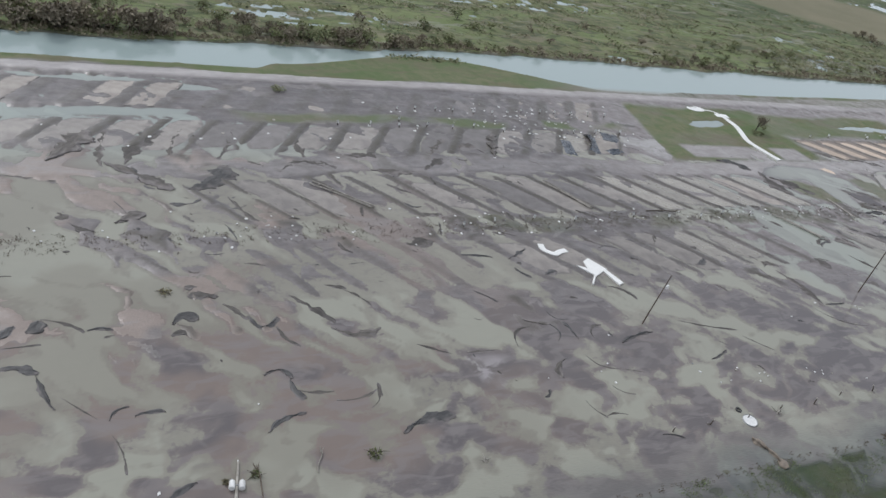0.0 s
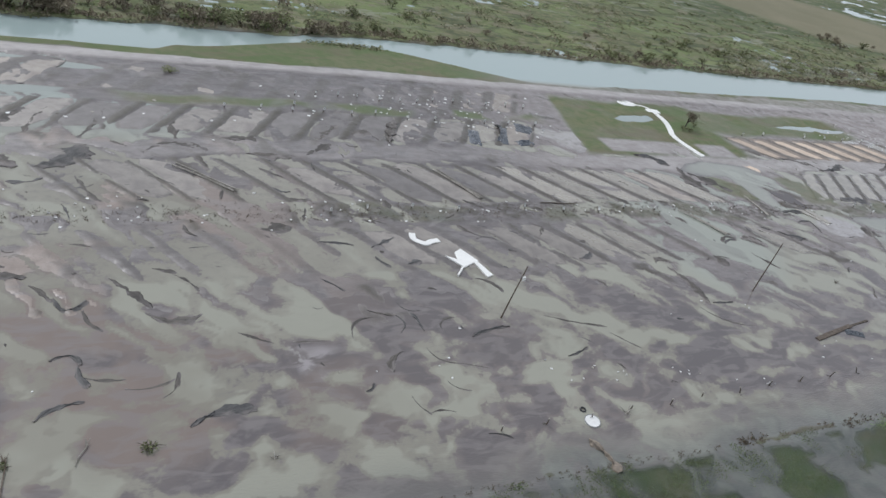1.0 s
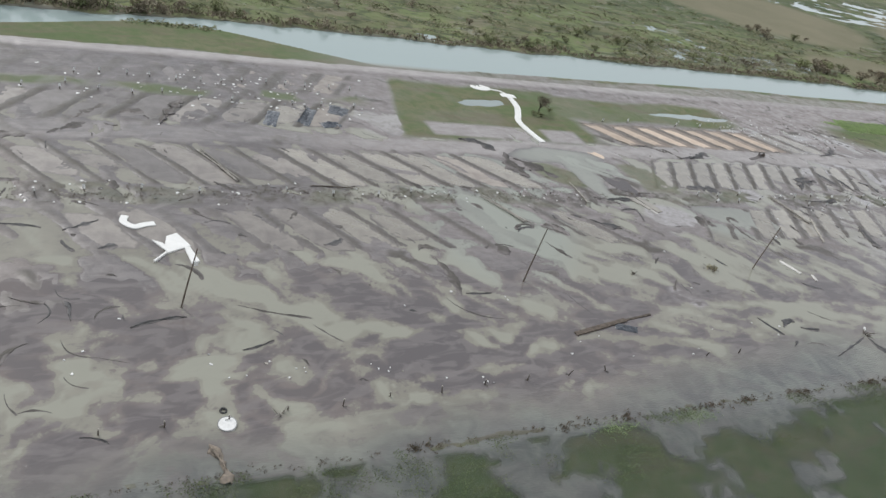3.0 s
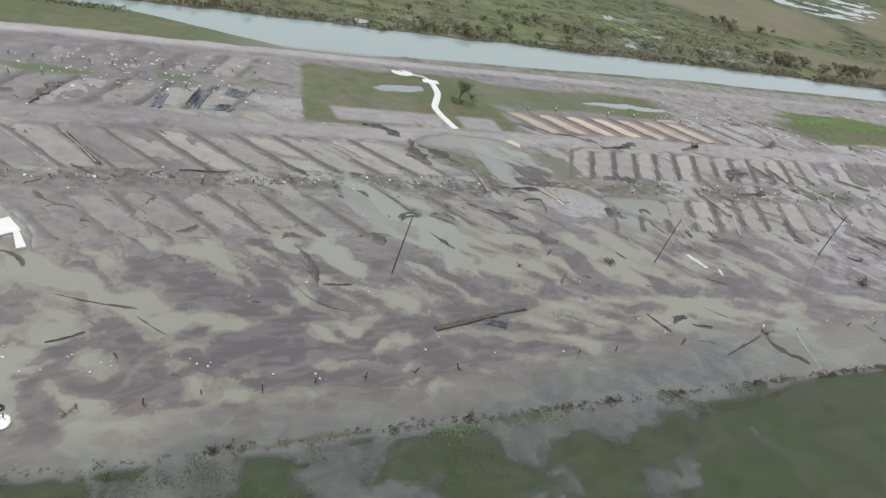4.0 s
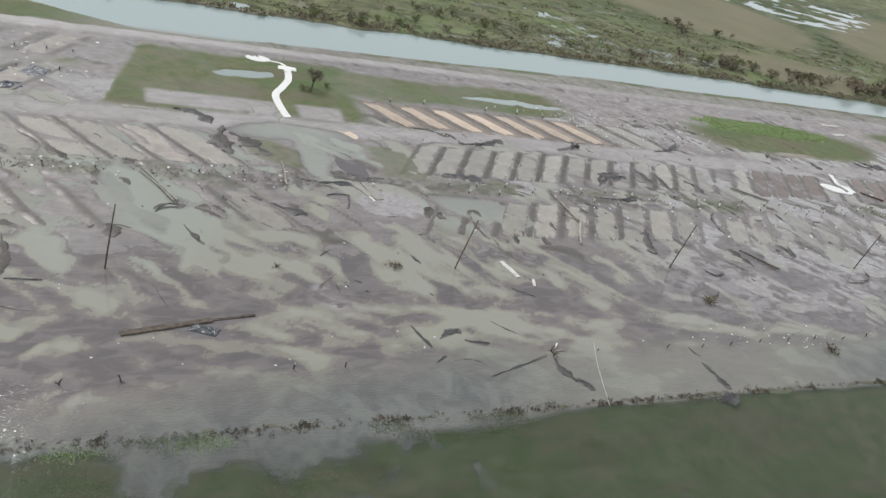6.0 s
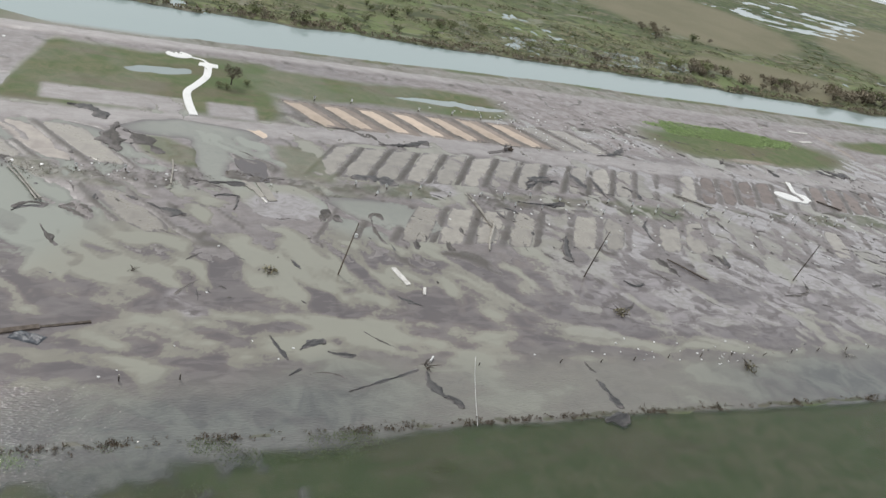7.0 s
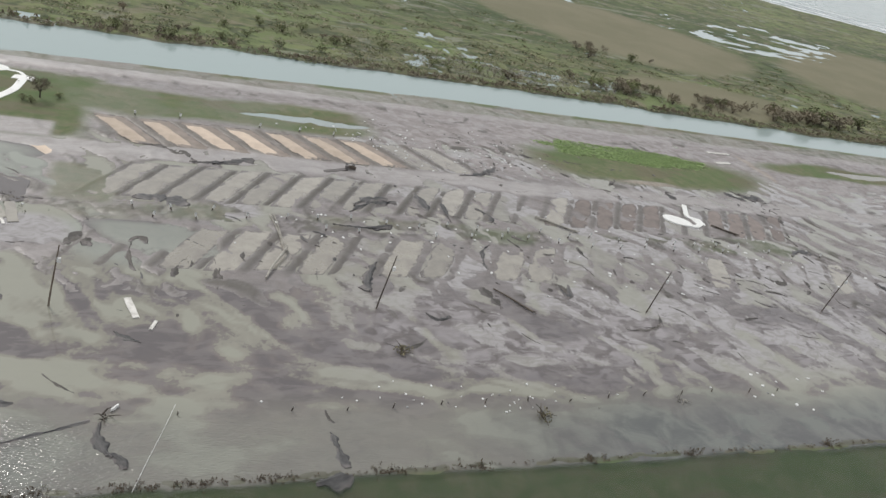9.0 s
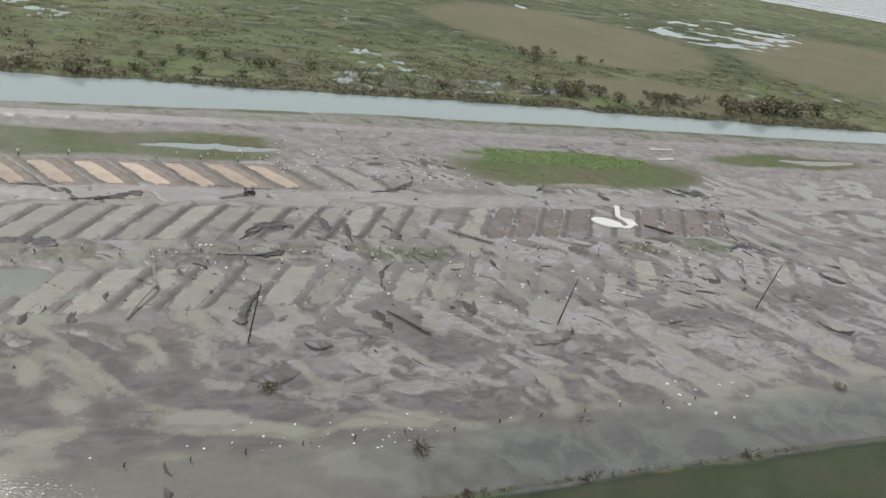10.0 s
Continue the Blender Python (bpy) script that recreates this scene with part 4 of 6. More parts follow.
DRIFTS_D = [
    (73.3, 107, 6.6, -24, 1, -0.1), (77, 122.6, 10.9, 67, 1.6, 0.3), (82.3, 95.1, 3.7, -44, 1.1, -0.2), (83.4, 62.7, 8.5, -22, 0.6, -0.3),
    (88.9, 57.8, 4.3, -52, 0.5, -0.1), (91.2, 85.9, 4, 46, 1.7, 0.1), (97, 94.2, 9.5, -1, 0.7, 1.2), (97.2, 83.2, 2.7, -1, 1.4, -0.5),
    (109.5, 75.7, 3, -3, 2, 1.1), (109.7, 69.3, 9.5, -87, 1.9, 0.7), (110.9, 100.2, 9.8, -49, 1.2, 0.8), (111, 60.9, 8, -38, 0.5, -1.4),
    (115.1, 97, 4.7, -52, 1.1, -0.2), (121, 75, 3.4, -39, 2.6, 1.7), (125.1, 97.3, 5.2, -47, 1.2, -1.1), (130.3, 81.9, 3.8, 16, 1.9, 1.1),
]
DRIFTS_E = [
    (132.9, 75, 5.1, -66, 1, -0.1), (135.4, 81.4, 3.6, -33, 1.7, 1.3), (135.7, 80.8, 4.6, -36, 1.2, 0.1), (140.8, 84, 3.7, -65, 1.1, 0.4),
    (140.8, 105.8, 9.9, -88, 2.3, -1.1), (144.5, 104.5, 9.2, -56, 2.5, 0.4), (145.2, 79.5, 9.4, -42, 0.8, -0.9), 
    (164.4, 46.6, 3.8, -13, 0.5, 0.5), (171.9, 81.6, 3.3, 3, 2.3, 1.9), (171.9, 81.8, 2.1, -3, 2, 2.8), (172.4, 53.1, 4.3, -43, 0.6, -0.2),
    (179.2, 79.8, 7.3, -87, 0.6, -0.7), (179.7, 83.2, 2, -8, 1.5, 1.5), (184, 114.7, 10.3, -35, 2.1, 1.3), (184.6, 76.7, 3.7, -102, 1.1, 0),
]
DRIFTS_F = [
    (185.7, 77.8, 1.4, -31, 1.3, 1.4), (189.8, 76, 7.2, -90, 1.1, 0.2), (190.2, 77, 4.8, -86, 0.7, 0.1), (200.9, 46.7, 2.1, -74, 0.7, -0.3),
    (213.8, 60.9, 5.9, 7, 0.7, -1.6), (227, 68.7, 3.8, -48, 1.3, 0.4), (230.5, 72.6, 7.1, -74, 2.1, 0.2), (244.2, 74.3, 4.2, -80, 1.8, 1.2),
    (255.3, 64.8, 7.1, 11, 1.3, -1), (257.2, 66.7, 6.4, 31, 0.7, -2), (264.8, 85.8, 2.9, -4, 1.1, 0.7), (276.2, 114, 5, -56, 2.2, 1.4),
    (296.6, 82, 4.7, 8, 1.8, -2.4), (302, 78.7, 5.7, -125, 1.2, 0.8),
]


def ribbon(rng, length, width, bend, crown, lip):
    """A low crumpled bank along a bent line: domed, frayed at the rim, creased along its length."""
    bm = bmesh.new()
    n, m = max(12, min(40, int(length / 0.25))), 9
    seed = rng.uniform(0, 500)
    wet = bm.verts.layers.float.new("wet")
    rows = []
    for i in range(n + 1):
        f = i / n
        px, py = (f - 0.5) * length, bend * (1 - (2 * f - 1) ** 2)
        slope = -bend * 8 * (f - 0.5) / length
        q = math.hypot(1, slope)
        nx, ny = -slope / q, 1 / q
        w = width / 2 * (0.08 + 0.92 * math.sin(math.pi * min(1, max(0, f * 0.94 + 0.03))) ** 0.6)
        w *= max(0.18, 0.9 + 1.1 * noise.noise((f * length * 0.55 + seed, 1.3, 0)) + 0.5 * noise.noise((f * length * 1.7 + seed, 5.3, 0)))
        w *= 0.35 + 1.0 * (f if lip > 0.04 else 1 - f)
        row = []
        for j in range(m + 1):
            c = 2 * j / m - 1
            fray = (0.38 * noise.noise((px * 0.8 + seed, c * 2, 4.0)) + 0.16 * noise.noise((px * 2.3 + seed, c * 3, 7.0))) * min(width, 1.8) * abs(c)
            d = c * w + fray
            fold = 0.5 + 0.75 * abs(noise.noise((px * 0.8 + seed, c * 2.6, 9.0)))
            z = crown * (1 - c * c) ** 1.4 * fold + lip * max(0, c - 0.1) * (1 - abs(c)) * 2.4 - 0.02
            z = z if abs(c) < 0.999 else -0.05
            row.append(bm.verts.new((px + nx * d, py + ny * d, z)))
            # painted shade: darker towards one long side, broken up by noise
            row[-1][wet] = min(1.0, max(0.0, 0.66 + 0.62 * c - 0.25 * c * c + 0.9 * noise.noise((px * 0.9 + seed, c * 1.5, 6.0)))) * min(1.0, 4.5 * f, 4.5 * (1 - f))
        rows.append(row)
    for r0, r1 in zip(rows, rows[1:]):
        for j in range(m):
            f = bm.faces.new((r0[j], r1[j], r1[j + 1], r0[j + 1]))
            f.smooth = True
    bm.faces.new([r[0] for r in rows][::-1])
    bmesh.ops.recalc_face_normals(bm, faces=bm.faces)
    return bm


rng = random.Random(11)
for x, y, length, turn, width, bend in SHEETS_A + SHEETS_B + SHEETS_C + SHEETS_D + SHEETS_E:
    wide = 1.7 if x < 48 else (1.1 if y < 70 and x < 150 else 1.2)
    ob = part("ground_sheet", ribbon(rng, length * 1.06, width * wide, bend, 0.07 + 0.06 * min(width, 3), 0.22), FABRIC)
    ob.matrix_basis = pose(x, y, max(0.0, height_at(x, y)) - 0.01, 0, 0, turn)
    tagged(ob, "crumpled black ground sheet half buried in wet silt", "plastic sheet", "black ground sheets on the flooded park")
for x, y, length, turn, width, bend in DRIFTS_A + DRIFTS_B + DRIFTS_C + DRIFTS_D + DRIFTS_E + DRIFTS_F:
    ob = part("silt_drift", ribbon(rng, length * 1.1, width * (1.9 if x < 48 and y < 90 else 1.15 if y < 70 else 1.75 if x < 75 else 1.4), bend, 0.04 + 0.04 * min(width, 3), 0.05), WRACK)
    ob.matrix_basis = pose(x, y, max(0.0, height_at(x, y)) - 0.01, 0, 0, turn)
    tagged(ob, "dark ridge of wet silt and weed beside a pool", "silt drift", "dark drifts of silt and weed")

TARP = simple("wet_blue_black_tarpaulin", (0.055, 0.064, 0.078), (0.125, 0.138, 0.155), 0.28, 0.5, 0.6, vary=0.2, size=0.3)


def crumpled_tarp(seed, wide, long, slant, lift, curl):
    """A sheet slumped over the ground in deep folds, one edge rolled up into an arch."""
    bm = bmesh.new()
    n, m = 22, 16
    grid = []
    for i in range(n + 1):
        row = []
        for j in range(m + 1):
            u, v = 2 * i / n - 1, 2 * j / m - 1
            rag = 1 + 0.16 * noise.noise((u * 2.2 + seed, v * 2.2, 3.0))
            x, y = u * long / 2 * rag, v * wide / 2 * rag + slant * u * long / 2
            fold = abs(noise.noise((u * 2.1 + v * 1.3 + seed, v * 1.1, 8.0))) + 0.5 * abs(noise.noise((u * 5 + seed, v * 4, 1.0)))
            edge = max(abs(u), abs(v))
            z = lift * fold * (1.15 - edge ** 3) + curl * max(0, v) ** 2 * (1 - u * u) + 0.03
            row.append(bm.verts.new((x, y - 0.7 * curl * max(0, v) ** 3 * (1 - u * u), z if edge < 0.99 or v > 0.9 and curl > 0 else -0.08)))
        grid.append(row)
    for a, b in zip(grid, grid[1:]):
        for j in range(m):
            bm.faces.new((a[j], b[j], b[j + 1], a[j + 1])).smooth = True
    bmesh.ops.recalc_face_normals(bm, faces=bm.faces)
    return bm


for k, (x, y, wide, long, turn, slant, lift, curl, label) in enumerate((
        (95.2, 122.4, 2.6, 7.6, 66, 0.1, 0.5, 0.0, "large crumpled blue-black tarpaulin slumped over a camping pad"),
        (102.4, 124.0, 2.8, 8.4, 52, 0.25, 0.5, 1.5, "large black tarpaulin arched up along one edge"),
        (106.4, 120.4, 2.2, 4.2, 12, 0.0, 0.6, 0.3, "small bunched black tarpaulin at the road's edge"),
        (132.6, 54.2, 1.7, 3.4, -35, 0.2, 0.3, 0.0, "small grey-blue tarpaulin crumpled beside a timber beam"),
        (109.8, 127.6, 4.2, 5.0, 60, 0.15, 0.3, 0.0, "flat grey-blue tarpaulin spread over a camping pad"))):
    ob = part("tarpaulin", crumpled_tarp(7.0 * k + 2, wide, long, slant, lift, curl), TARP)
    ob.matrix_basis = pose(x, y, max(0.0, height_at(x, y)) + 0.02, 0, 0, turn)
    tagged(ob, label, "tarpaulin", "tarpaulins on the camping pads")

# smaller smears of weed and silt, laid by the same flow
SMEARS = [(205, 84, 24, 12, 30), (240, 100, 20, 16, 40), (150, 92, 22, 12, 24), (105, 92, 40, 14, 34), (60, 100, 40, 16, 58), (20, 90, 30, 16, 32), (75, 66, 40, 12, 24), (160, 66, 40, 9, 20), (110, 122, 40, 6, 16)]
LITTER = [(285, 92, 40, 26, 70), (280, 76, 45, 14, 40), (285, 66, 40, 10, 16), (255, 130, 30, 11, 80), (318, 118, 18, 10, 40)]


def smear(cx, cy, rx, ry):
    x, y = cx + rng.gauss(0, 0.55) * rx, cy + rng.gauss(0, 0.55) * ry
    if math.hypot(x - 290, y - 105) < 9:
        y -= 22
    length, width = 0.6 + 4.4 * rng.random() ** 3, rng.uniform(0.2, 0.5) + 0.9 * rng.random() ** 3
    turn = -45 + rng.gauss(0, 35) if rng.random() < 0.75 else rng.uniform(0, 180)
    bm = ribbon(rng, length, width, rng.gauss(0, 0.25) * length * 0.5, 0.05 + 0.08 * width, 0.03)
    return bm, pose(x, y, max(0.0, height_at(x, y)) - 0.01, 0, 0, turn)


for cx, cy, rx, ry, count in SMEARS:
    for k in range(count):
        bm, m = smear(cx, cy, rx, ry)
        ob = part("weed_smear", bm, rng.choice((WRACK, WRACK, FABRIC)))
        ob.matrix_basis = m
        tagged(ob, "thin dark smear of weed on flooded silt", "weed smear", "smears of weed across the silt")
heap = bmesh.new()
for cx, cy, rx, ry, count in LITTER:
    for k in range(count):
        bm, m = smear(cx, cy, rx, ry)
        bm.transform(m)
        loose = bpy.data.meshes.new("weed")
        bm.to_mesh(loose)
        bm.free()
        heap.from_mesh(loose)
        bpy.data.meshes.remove(loose)
litter = part("weed_litter", heap, WRACK)
tagged(litter, "fine dark litter of weed streaked over far silt", "weed litter", kind="stuff")

# ---------- utility poles ----------


def utility_pole(x, y, lean_x, lean_y, height=9.4, gear=True):
    root = empty("utility_pole", pose(x, y, height_at(x, y)))
    top = Vector((lean_x, lean_y, height))
    pts = [top * f - Vector((0, 0, 0.4 if f == 0 else 0)) for f in (0, 0.25, 0.5, 0.75, 1)]
    part("post", tube(pts, [0.115, 0.11, 0.10, 0.085, 0.07], 10), BROWNWOOD, root)
    if gear:
        at = top * 0.78
        part("lamp_box", box((0.45, 0.35, 0.6), pose(at.x + 0.25, at.y - 0.15, at.z), 0.05), PLASTIC, root, "white metal lamp box")
        part("bracket", tube([top * 0.93, top * 0.93 + Vector((0.5, -0.3, 0.15))], 0.04, 6), METAL, root)
    tagged(root, "bare brown wooden utility pole standing in shallow water", "utility pole", "utility poles in a line")
    return root


for x, y, lx, ly, hh, gear in ((72.3, 64.6, 1.4, -0.3, 8.8, True), (121.7, 66.7, 1.0, -0.2, 9.45, False), (169.9, 67.4, 1.3, -0.4, 9.1, True),
                               (211.4, 68.3, 1.1, -0.4, 9.1, True), (257.9, 68.7, 1.2, -0.4, 8.6, True), (298.7, 70.5, 1.4, -0.4, 8.8, True)):
    utility_pole(x, y, lx, ly, hh, gear)


def downed_pole(x0, y0, x1, y1, r=0.15, mat=GREYWOOD, twin=0.0, tip=0.0):
    """A snapped pole lying over the pads, its broken end splintered."""
    rng = random.Random(int(x0 * 7 + y0))
    root = empty("downed_pole", pose((x0 + x1) / 2, (y0 + y1) / 2, 0.12, 0, 0, math.degrees(math.atan2(y1 - y0, x1 - x0))))
    L = math.hypot(x1 - x0, y1 - y0)
    for side in ((-1, 1) if twin else (0,)):
        off = side * twin / 2
        pts = [(L * (f - 0.5), off + 0.12 * math.sin(5 * f + side), r + tip * f) for f in (0, 0.2, 0.4, 0.6, 0.8, 1)]
        part("shaft", tube(pts, [r * 0.75, r * 0.85, r * 0.92, r, r * 1.05, r * 1.08], 9), mat, root)
    ends = bmesh.new()
    for k in range(7):
        a = rng.uniform(-0.5, 0.5)
        add_tube(ends, [(L / 2 - 0.1, rng.uniform(-1, 1) * r, r + tip), (L / 2 + rng.uniform(0.3, 0.8), a * 0.7, r + tip + rng.uniform(-0.1, 0.35))], [0.06, 0.015], 5)
    part("splintered_end", ends, mat, root)
    if twin:
        for k in range(5):
            xk = L * ((k + 0.5) / 5 - 0.5)
            part("rung", tube([(xk, -twin / 2, r), (xk + 0.3, twin / 2, r)], 0.05, 6), mat, root)
    tagged(root, "snapped grey wooden pole lying across flooded pads", "downed pole", "downed poles")


downed_pole(79.9, 107.3, 84.6, 97.0, 0.13, GREYWOOD, 0.55)
downed_pole(34.9, 107.1, 42.9, 98.9, 0.14, GREYWOOD, 0.7)
downed_pole(126.6, 92.8, 131.1, 83.8, 0.12, GREYWOOD, 0.5)
downed_pole(199.7, 94.0, 200.6, 82.5, 0.12, GREYWOOD, 0.4)
downed_pole(196.7, 74.8, 200.4, 82.5, 0.2, GREYWOOD, 0.0, 0.6)
downed_pole(149.0, 98.4, 148.6, 90.3, 0.14, GREYWOOD)
downed_pole(96.0, 95.3, 103.0, 95.0, 0.10, WOOD)
downed_pole(251.0, 100.0, 258.0, 95.0, 0.12, GREYWOOD, 0.5)
downed_pole(232.0, 74.0, 236.5, 68.0, 0.15, WOOD)
downed_pole(295.5, 102.0, 300.0, 98.5, 0.13, WOOD, 0.5)



def fallen_transformer_pole(x0, y0, x1, y1):
    """A utility pole lying on the silt, two transformer cans still strapped to it near its top."""
    root = empty("fallen_pole", pose(x0, y0, 0.14, 0, 0, math.degrees(math.atan2(y1 - y0, x1 - x0))))
    L = math.hypot(x1 - x0, y1 - y0)
    part("shaft", tube([(L * f, 0.05 * math.sin(4 * f), 0.0) for f in (0, 0.3, 0.6, 0.8, 1)], [0.17, 0.16, 0.14, 0.12, 0.10], 10), GREYWOOD, root)
    for side in (-1, 1):
        at = Vector((L - 2.9, side * 0.46, 0.12))
        can = part("transformer", tube([at + Vector((d, 0, 0)) for d in (-0.5, -0.45, 0.3, 0.4, 0.45)], [0.24, 0.30, 0.30, 0.26, 0.1], 14), PLASTIC, root, "white painted transformer can")
        part("bushing", tube([at + Vector((0.4, 0, 0)), at + Vector((0.75, 0.05 * side, 0.05))], [0.06, 0.03], 6), METAL, can)
    part("bracket", box((0.16, 1.1, 0.12), pose(L - 2.95, 0, 0.12), 0.02), METAL, root)
    part("insulator", tube([(L - 0.05, 0, 0), (L + 0.2, 0.02, 0.05)], [0.08, 0.05], 8), PLASTIC, root, "white porcelain insulator")
    part("arm", tube([(L - 3.4, 0, 0.05), (L - 3.0, -0.7, 0.1)], 0.05, 6), METAL, root)
    tagged(root, "fallen grey utility pole with two white transformer cans", "utility pole")


fallen_transformer_pole(10.9, 42.2, 12.85, 51.2)
downed_pole(14.4, 44.6, 14.4, 49.9, 0.06, BROWNWOOD)
downed_pole(20.0, 48.2, 21.0, 50.7, 0.06, GREYWOOD)

# ---------- white concrete: patio, walkway and loose slabs ----------


def path_outline(points, width):
    left, right = [], []
    for k, (x, y) in enumerate(points):
        a, b = points[max(k - 1, 0)], points[min(k + 1, len(points) - 1)]
        d = math.hypot(b[0] - a[0], b[1] - a[1])
        nx, ny = -(b[1] - a[1]) / d * width / 2, (b[0] - a[0]) / d * width / 2
        left.append((x + nx, y + ny))
        right.append((x - nx, y - ny))
    return left + right[::-1]


def smooth_path(points, steps=6):
    out = []
    for k in range(len(points) - 1):
        p0, p1, p2, p3 = (points[min(max(k + d, 0), len(points) - 1)] for d in (-1, 0, 1, 2))
        for i in range(steps):
            t = i / steps
            out.append(tuple(0.5 * (2 * b + (c - a) * t + (2 * a - 5 * b + 4 * c - d) * t * t + (3 * b - a - 3 * c + d) * t ** 3) for a, b, c, d in zip(p0, p1, p2, p3)))
    return out + [points[-1]]


def path_slab(points, width, thick):
    bm = bmesh.new()
    ring = path_outline(points, width)
    n = len(points)
    top = [bm.verts.new((x, y, 0)) for x, y in ring]
    low = [bm.verts.new((x, y, -thick)) for x, y in ring]
    m = len(ring)
    for k in range(n - 1):
        bm.faces.new((top[k], top[k + 1], top[m - 2 - k], top[m - 1 - k]))
    for k in range(m):
        bm.faces.new((top[k], low[k], low[(k + 1) % m], top[(k + 1) % m]))
    bmesh.ops.recalc_face_normals(bm, faces=bm.faces)
    return bm


def disc_outline(cx, cy, rx, ry, n=28, turn=0.0, rag=0.0, seed=1):
    r = random.Random(seed)
    c, s = math.cos(radians(turn)), math.sin(radians(turn))
    out = []
    for k in range(n):
        a = 2 * math.pi * k / n
        q = 1 + r.uniform(-rag, rag)
        x, y = rx * q * math.cos(a), ry * q * math.sin(a)
        out.append((cx + x * c - y * s, cy + x * s + y * c))
    return out


patio = empty("concrete_patio", pose(73.0, 78.0, 0.22))
part("main_slab", slab([(-0.8, 2.5), (0.6, 3.3), (2.1, 0.0), (0.9, -0.6), (-1.0, -1.6), (-1.2, 0.4)], 0.3), PALE, patio)
wing = part("side_slab", slab([(-2.7, 1.6), (-1.5, 0.9), (-1.1, 0.2), (-1.0, -1.4), (-1.7, -0.2), (-2.3, 0.8)], 0.3), PALE, patio)
wing.location.z = -0.004
lead = part("path_slab", slab([(1.2, -0.4), (1.9, -0.1), (2.8, -3.8), (1.7, -4.2)], 0.28), PALE, patio)
lead.location.z = -0.008
part("step_beam", box((0.28, 2.7, 0.3), pose(-2.0, -2.5, -0.08, 0, 0, -40), 0.03), PALE, patio)
tagged(patio, "stark white concrete patio of joined slabs on mud", "concrete patio")
curl = part("curved_path", path_slab(smooth_path([(67.3, 86.0), (67.0, 84.4), (68.3, 83.1), (69.6, 83.6), (71.0, 83.9)]), 1.0, 0.3), PALE)
curl.location.z = 0.2
tagged(curl, "short curved white concrete path broken off by washed silt", "concrete path")

walkway = empty("walkway", pose(0, 0, 0.24))
part("path", path_slab(smooth_path([(153.3, 117.0), (152.7, 122.0), (152.7, 127.6), (154.8, 132.0), (156.9, 136.8), (157.7, 142.8)]), 1.5, 0.3), PALE, walkway)
cross = part("cross_slab", slab([(155.6, 142.4), (159.6, 142.0), (159.8, 144.0), (157.4, 144.6), (156.0, 144.4)], 0.3), PALE, walkway)
cross.location.z = 0.006
link = part("link_path", path_slab(smooth_path([(157.6, 144.3), (156.6, 146.0), (154.0, 146.8)]), 0.7, 0.3), PALE, walkway)
link.location.z = -0.006
rounded = part("round_landing", slab(disc_outline(152.0, 147.4, 2.7, 1.8, turn=-8), 0.3), PALE, walkway)
rounded.location.z = 0.004
tagged(walkway, "winding white concrete walkway with a round landing on grass", "walkway")

landing = empty("concrete_landing", pose(0, 0, 0.26))
oval_part = part("oval_slab", slab(disc_outline(287.4, 103.4, 3.3, 2.0, turn=-28), 0.3), PALE, landing)
part("side_path", path_slab(smooth_path([(294.6, 111.4), (292.8, 108.2), (291.8, 105.8), (293.2, 103.0), (291.0, 101.2), (289.4, 101.6)]), 1.1, 0.28), PALE, landing)
oval_part.location.z = 0.006
corner = part("corner_slab", slab([(291.6, 106.0), (294.4, 104.6), (294.0, 101.8), (292.0, 102.2)], 0.27), PALE, landing)
corner.location.z = -0.006
tagged(landing, "white oval concrete landing with a curled path beside brown pads", "concrete landing")


def plank(name, x, y, length, width, turn, mat, label, category, group="", thick=0.16, z=None):
    rng = random.Random(int(x * 13 + y * 7))
    n = 6
    out = [((k / n - 0.5) * length, width / 2 * rng.uniform(0.85, 1.1)) for k in range(n + 1)]
    out += [((0.5 - k / n) * length, -width / 2 * rng.uniform(0.85, 1.1)) for k in range(n + 1)]
    ob = part(name, slab(out, thick + 0.1, 0.03), mat)
    ob.matrix_basis = pose(x, y, (max(0.0, height_at(x, y)) if z is None else z) + thick, rng.uniform(-1.5, 1.5), rng.uniform(-1, 1), turn)
    tagged(ob, label, category, group)
    return ob


plank("wall_panel", 179.3, 67.2, 4.4, 0.9, -74, PANEL, "long white wall panel lying in a pool", "wall panel", "large white panels")
plank("wall_panel", 181.9, 63.6, 1.9, 0.45, 70, PANEL, "narrow broken white panel lying on mud", "wall panel", "large white panels")
plank("wall_panel", 331.0, 147.7, 8.0, 1.0, 2, PANEL, "long white wall panel beside the reed bed", "wall panel", "large white panels")
plank("wall_panel", 327.5, 140.5, 5.4, 1.2, 6, PANEL, "wide white wall panel at the end of the reed bed", "wall panel", "large white panels")
plank("wall_panel", 162.2, 87.2, 1.7, 0.4, -70, PANEL, "narrow white panel lying by dark asphalt", "wall panel", "large white panels")
plank("board", 128.5, 54.9, 10.4, 0.8, 12, WOOD, "long dark wooden boardwalk beam in shallow water", "timber beam", "", 0.2)
plank("board", 136.2, 56.4, 5.2, 0.35, 9, WOOD, "thin dark timber end lying in shallow water", "timber beam", "", 0.12)
ASPHALT = simple("silted_asphalt", (0.105, 0.097, 0.100), (0.150, 0.138, 0.138), 0.6, 0.6, 0.3, vary=0.1, size=0.05)
slab_ob = part("asphalt_piece", slab([(-2.6, 3.9), (-1.2, 4.1), (1.0, 3.9), (2.5, 4.2), (2.7, 1.8), (2.4, 0.2), (2.6, -2.0), (2.5, -3.6), (1.4, -4.2), (0.2, -3.4), (-0.9, -3.0), (-1.9, -1.8), (-2.1, 0.4), (-2.6, 2.0)], 0.2, 0.06), ASPHALT)
slab_ob.matrix_basis = pose(161.5, 97.0, 0.09)
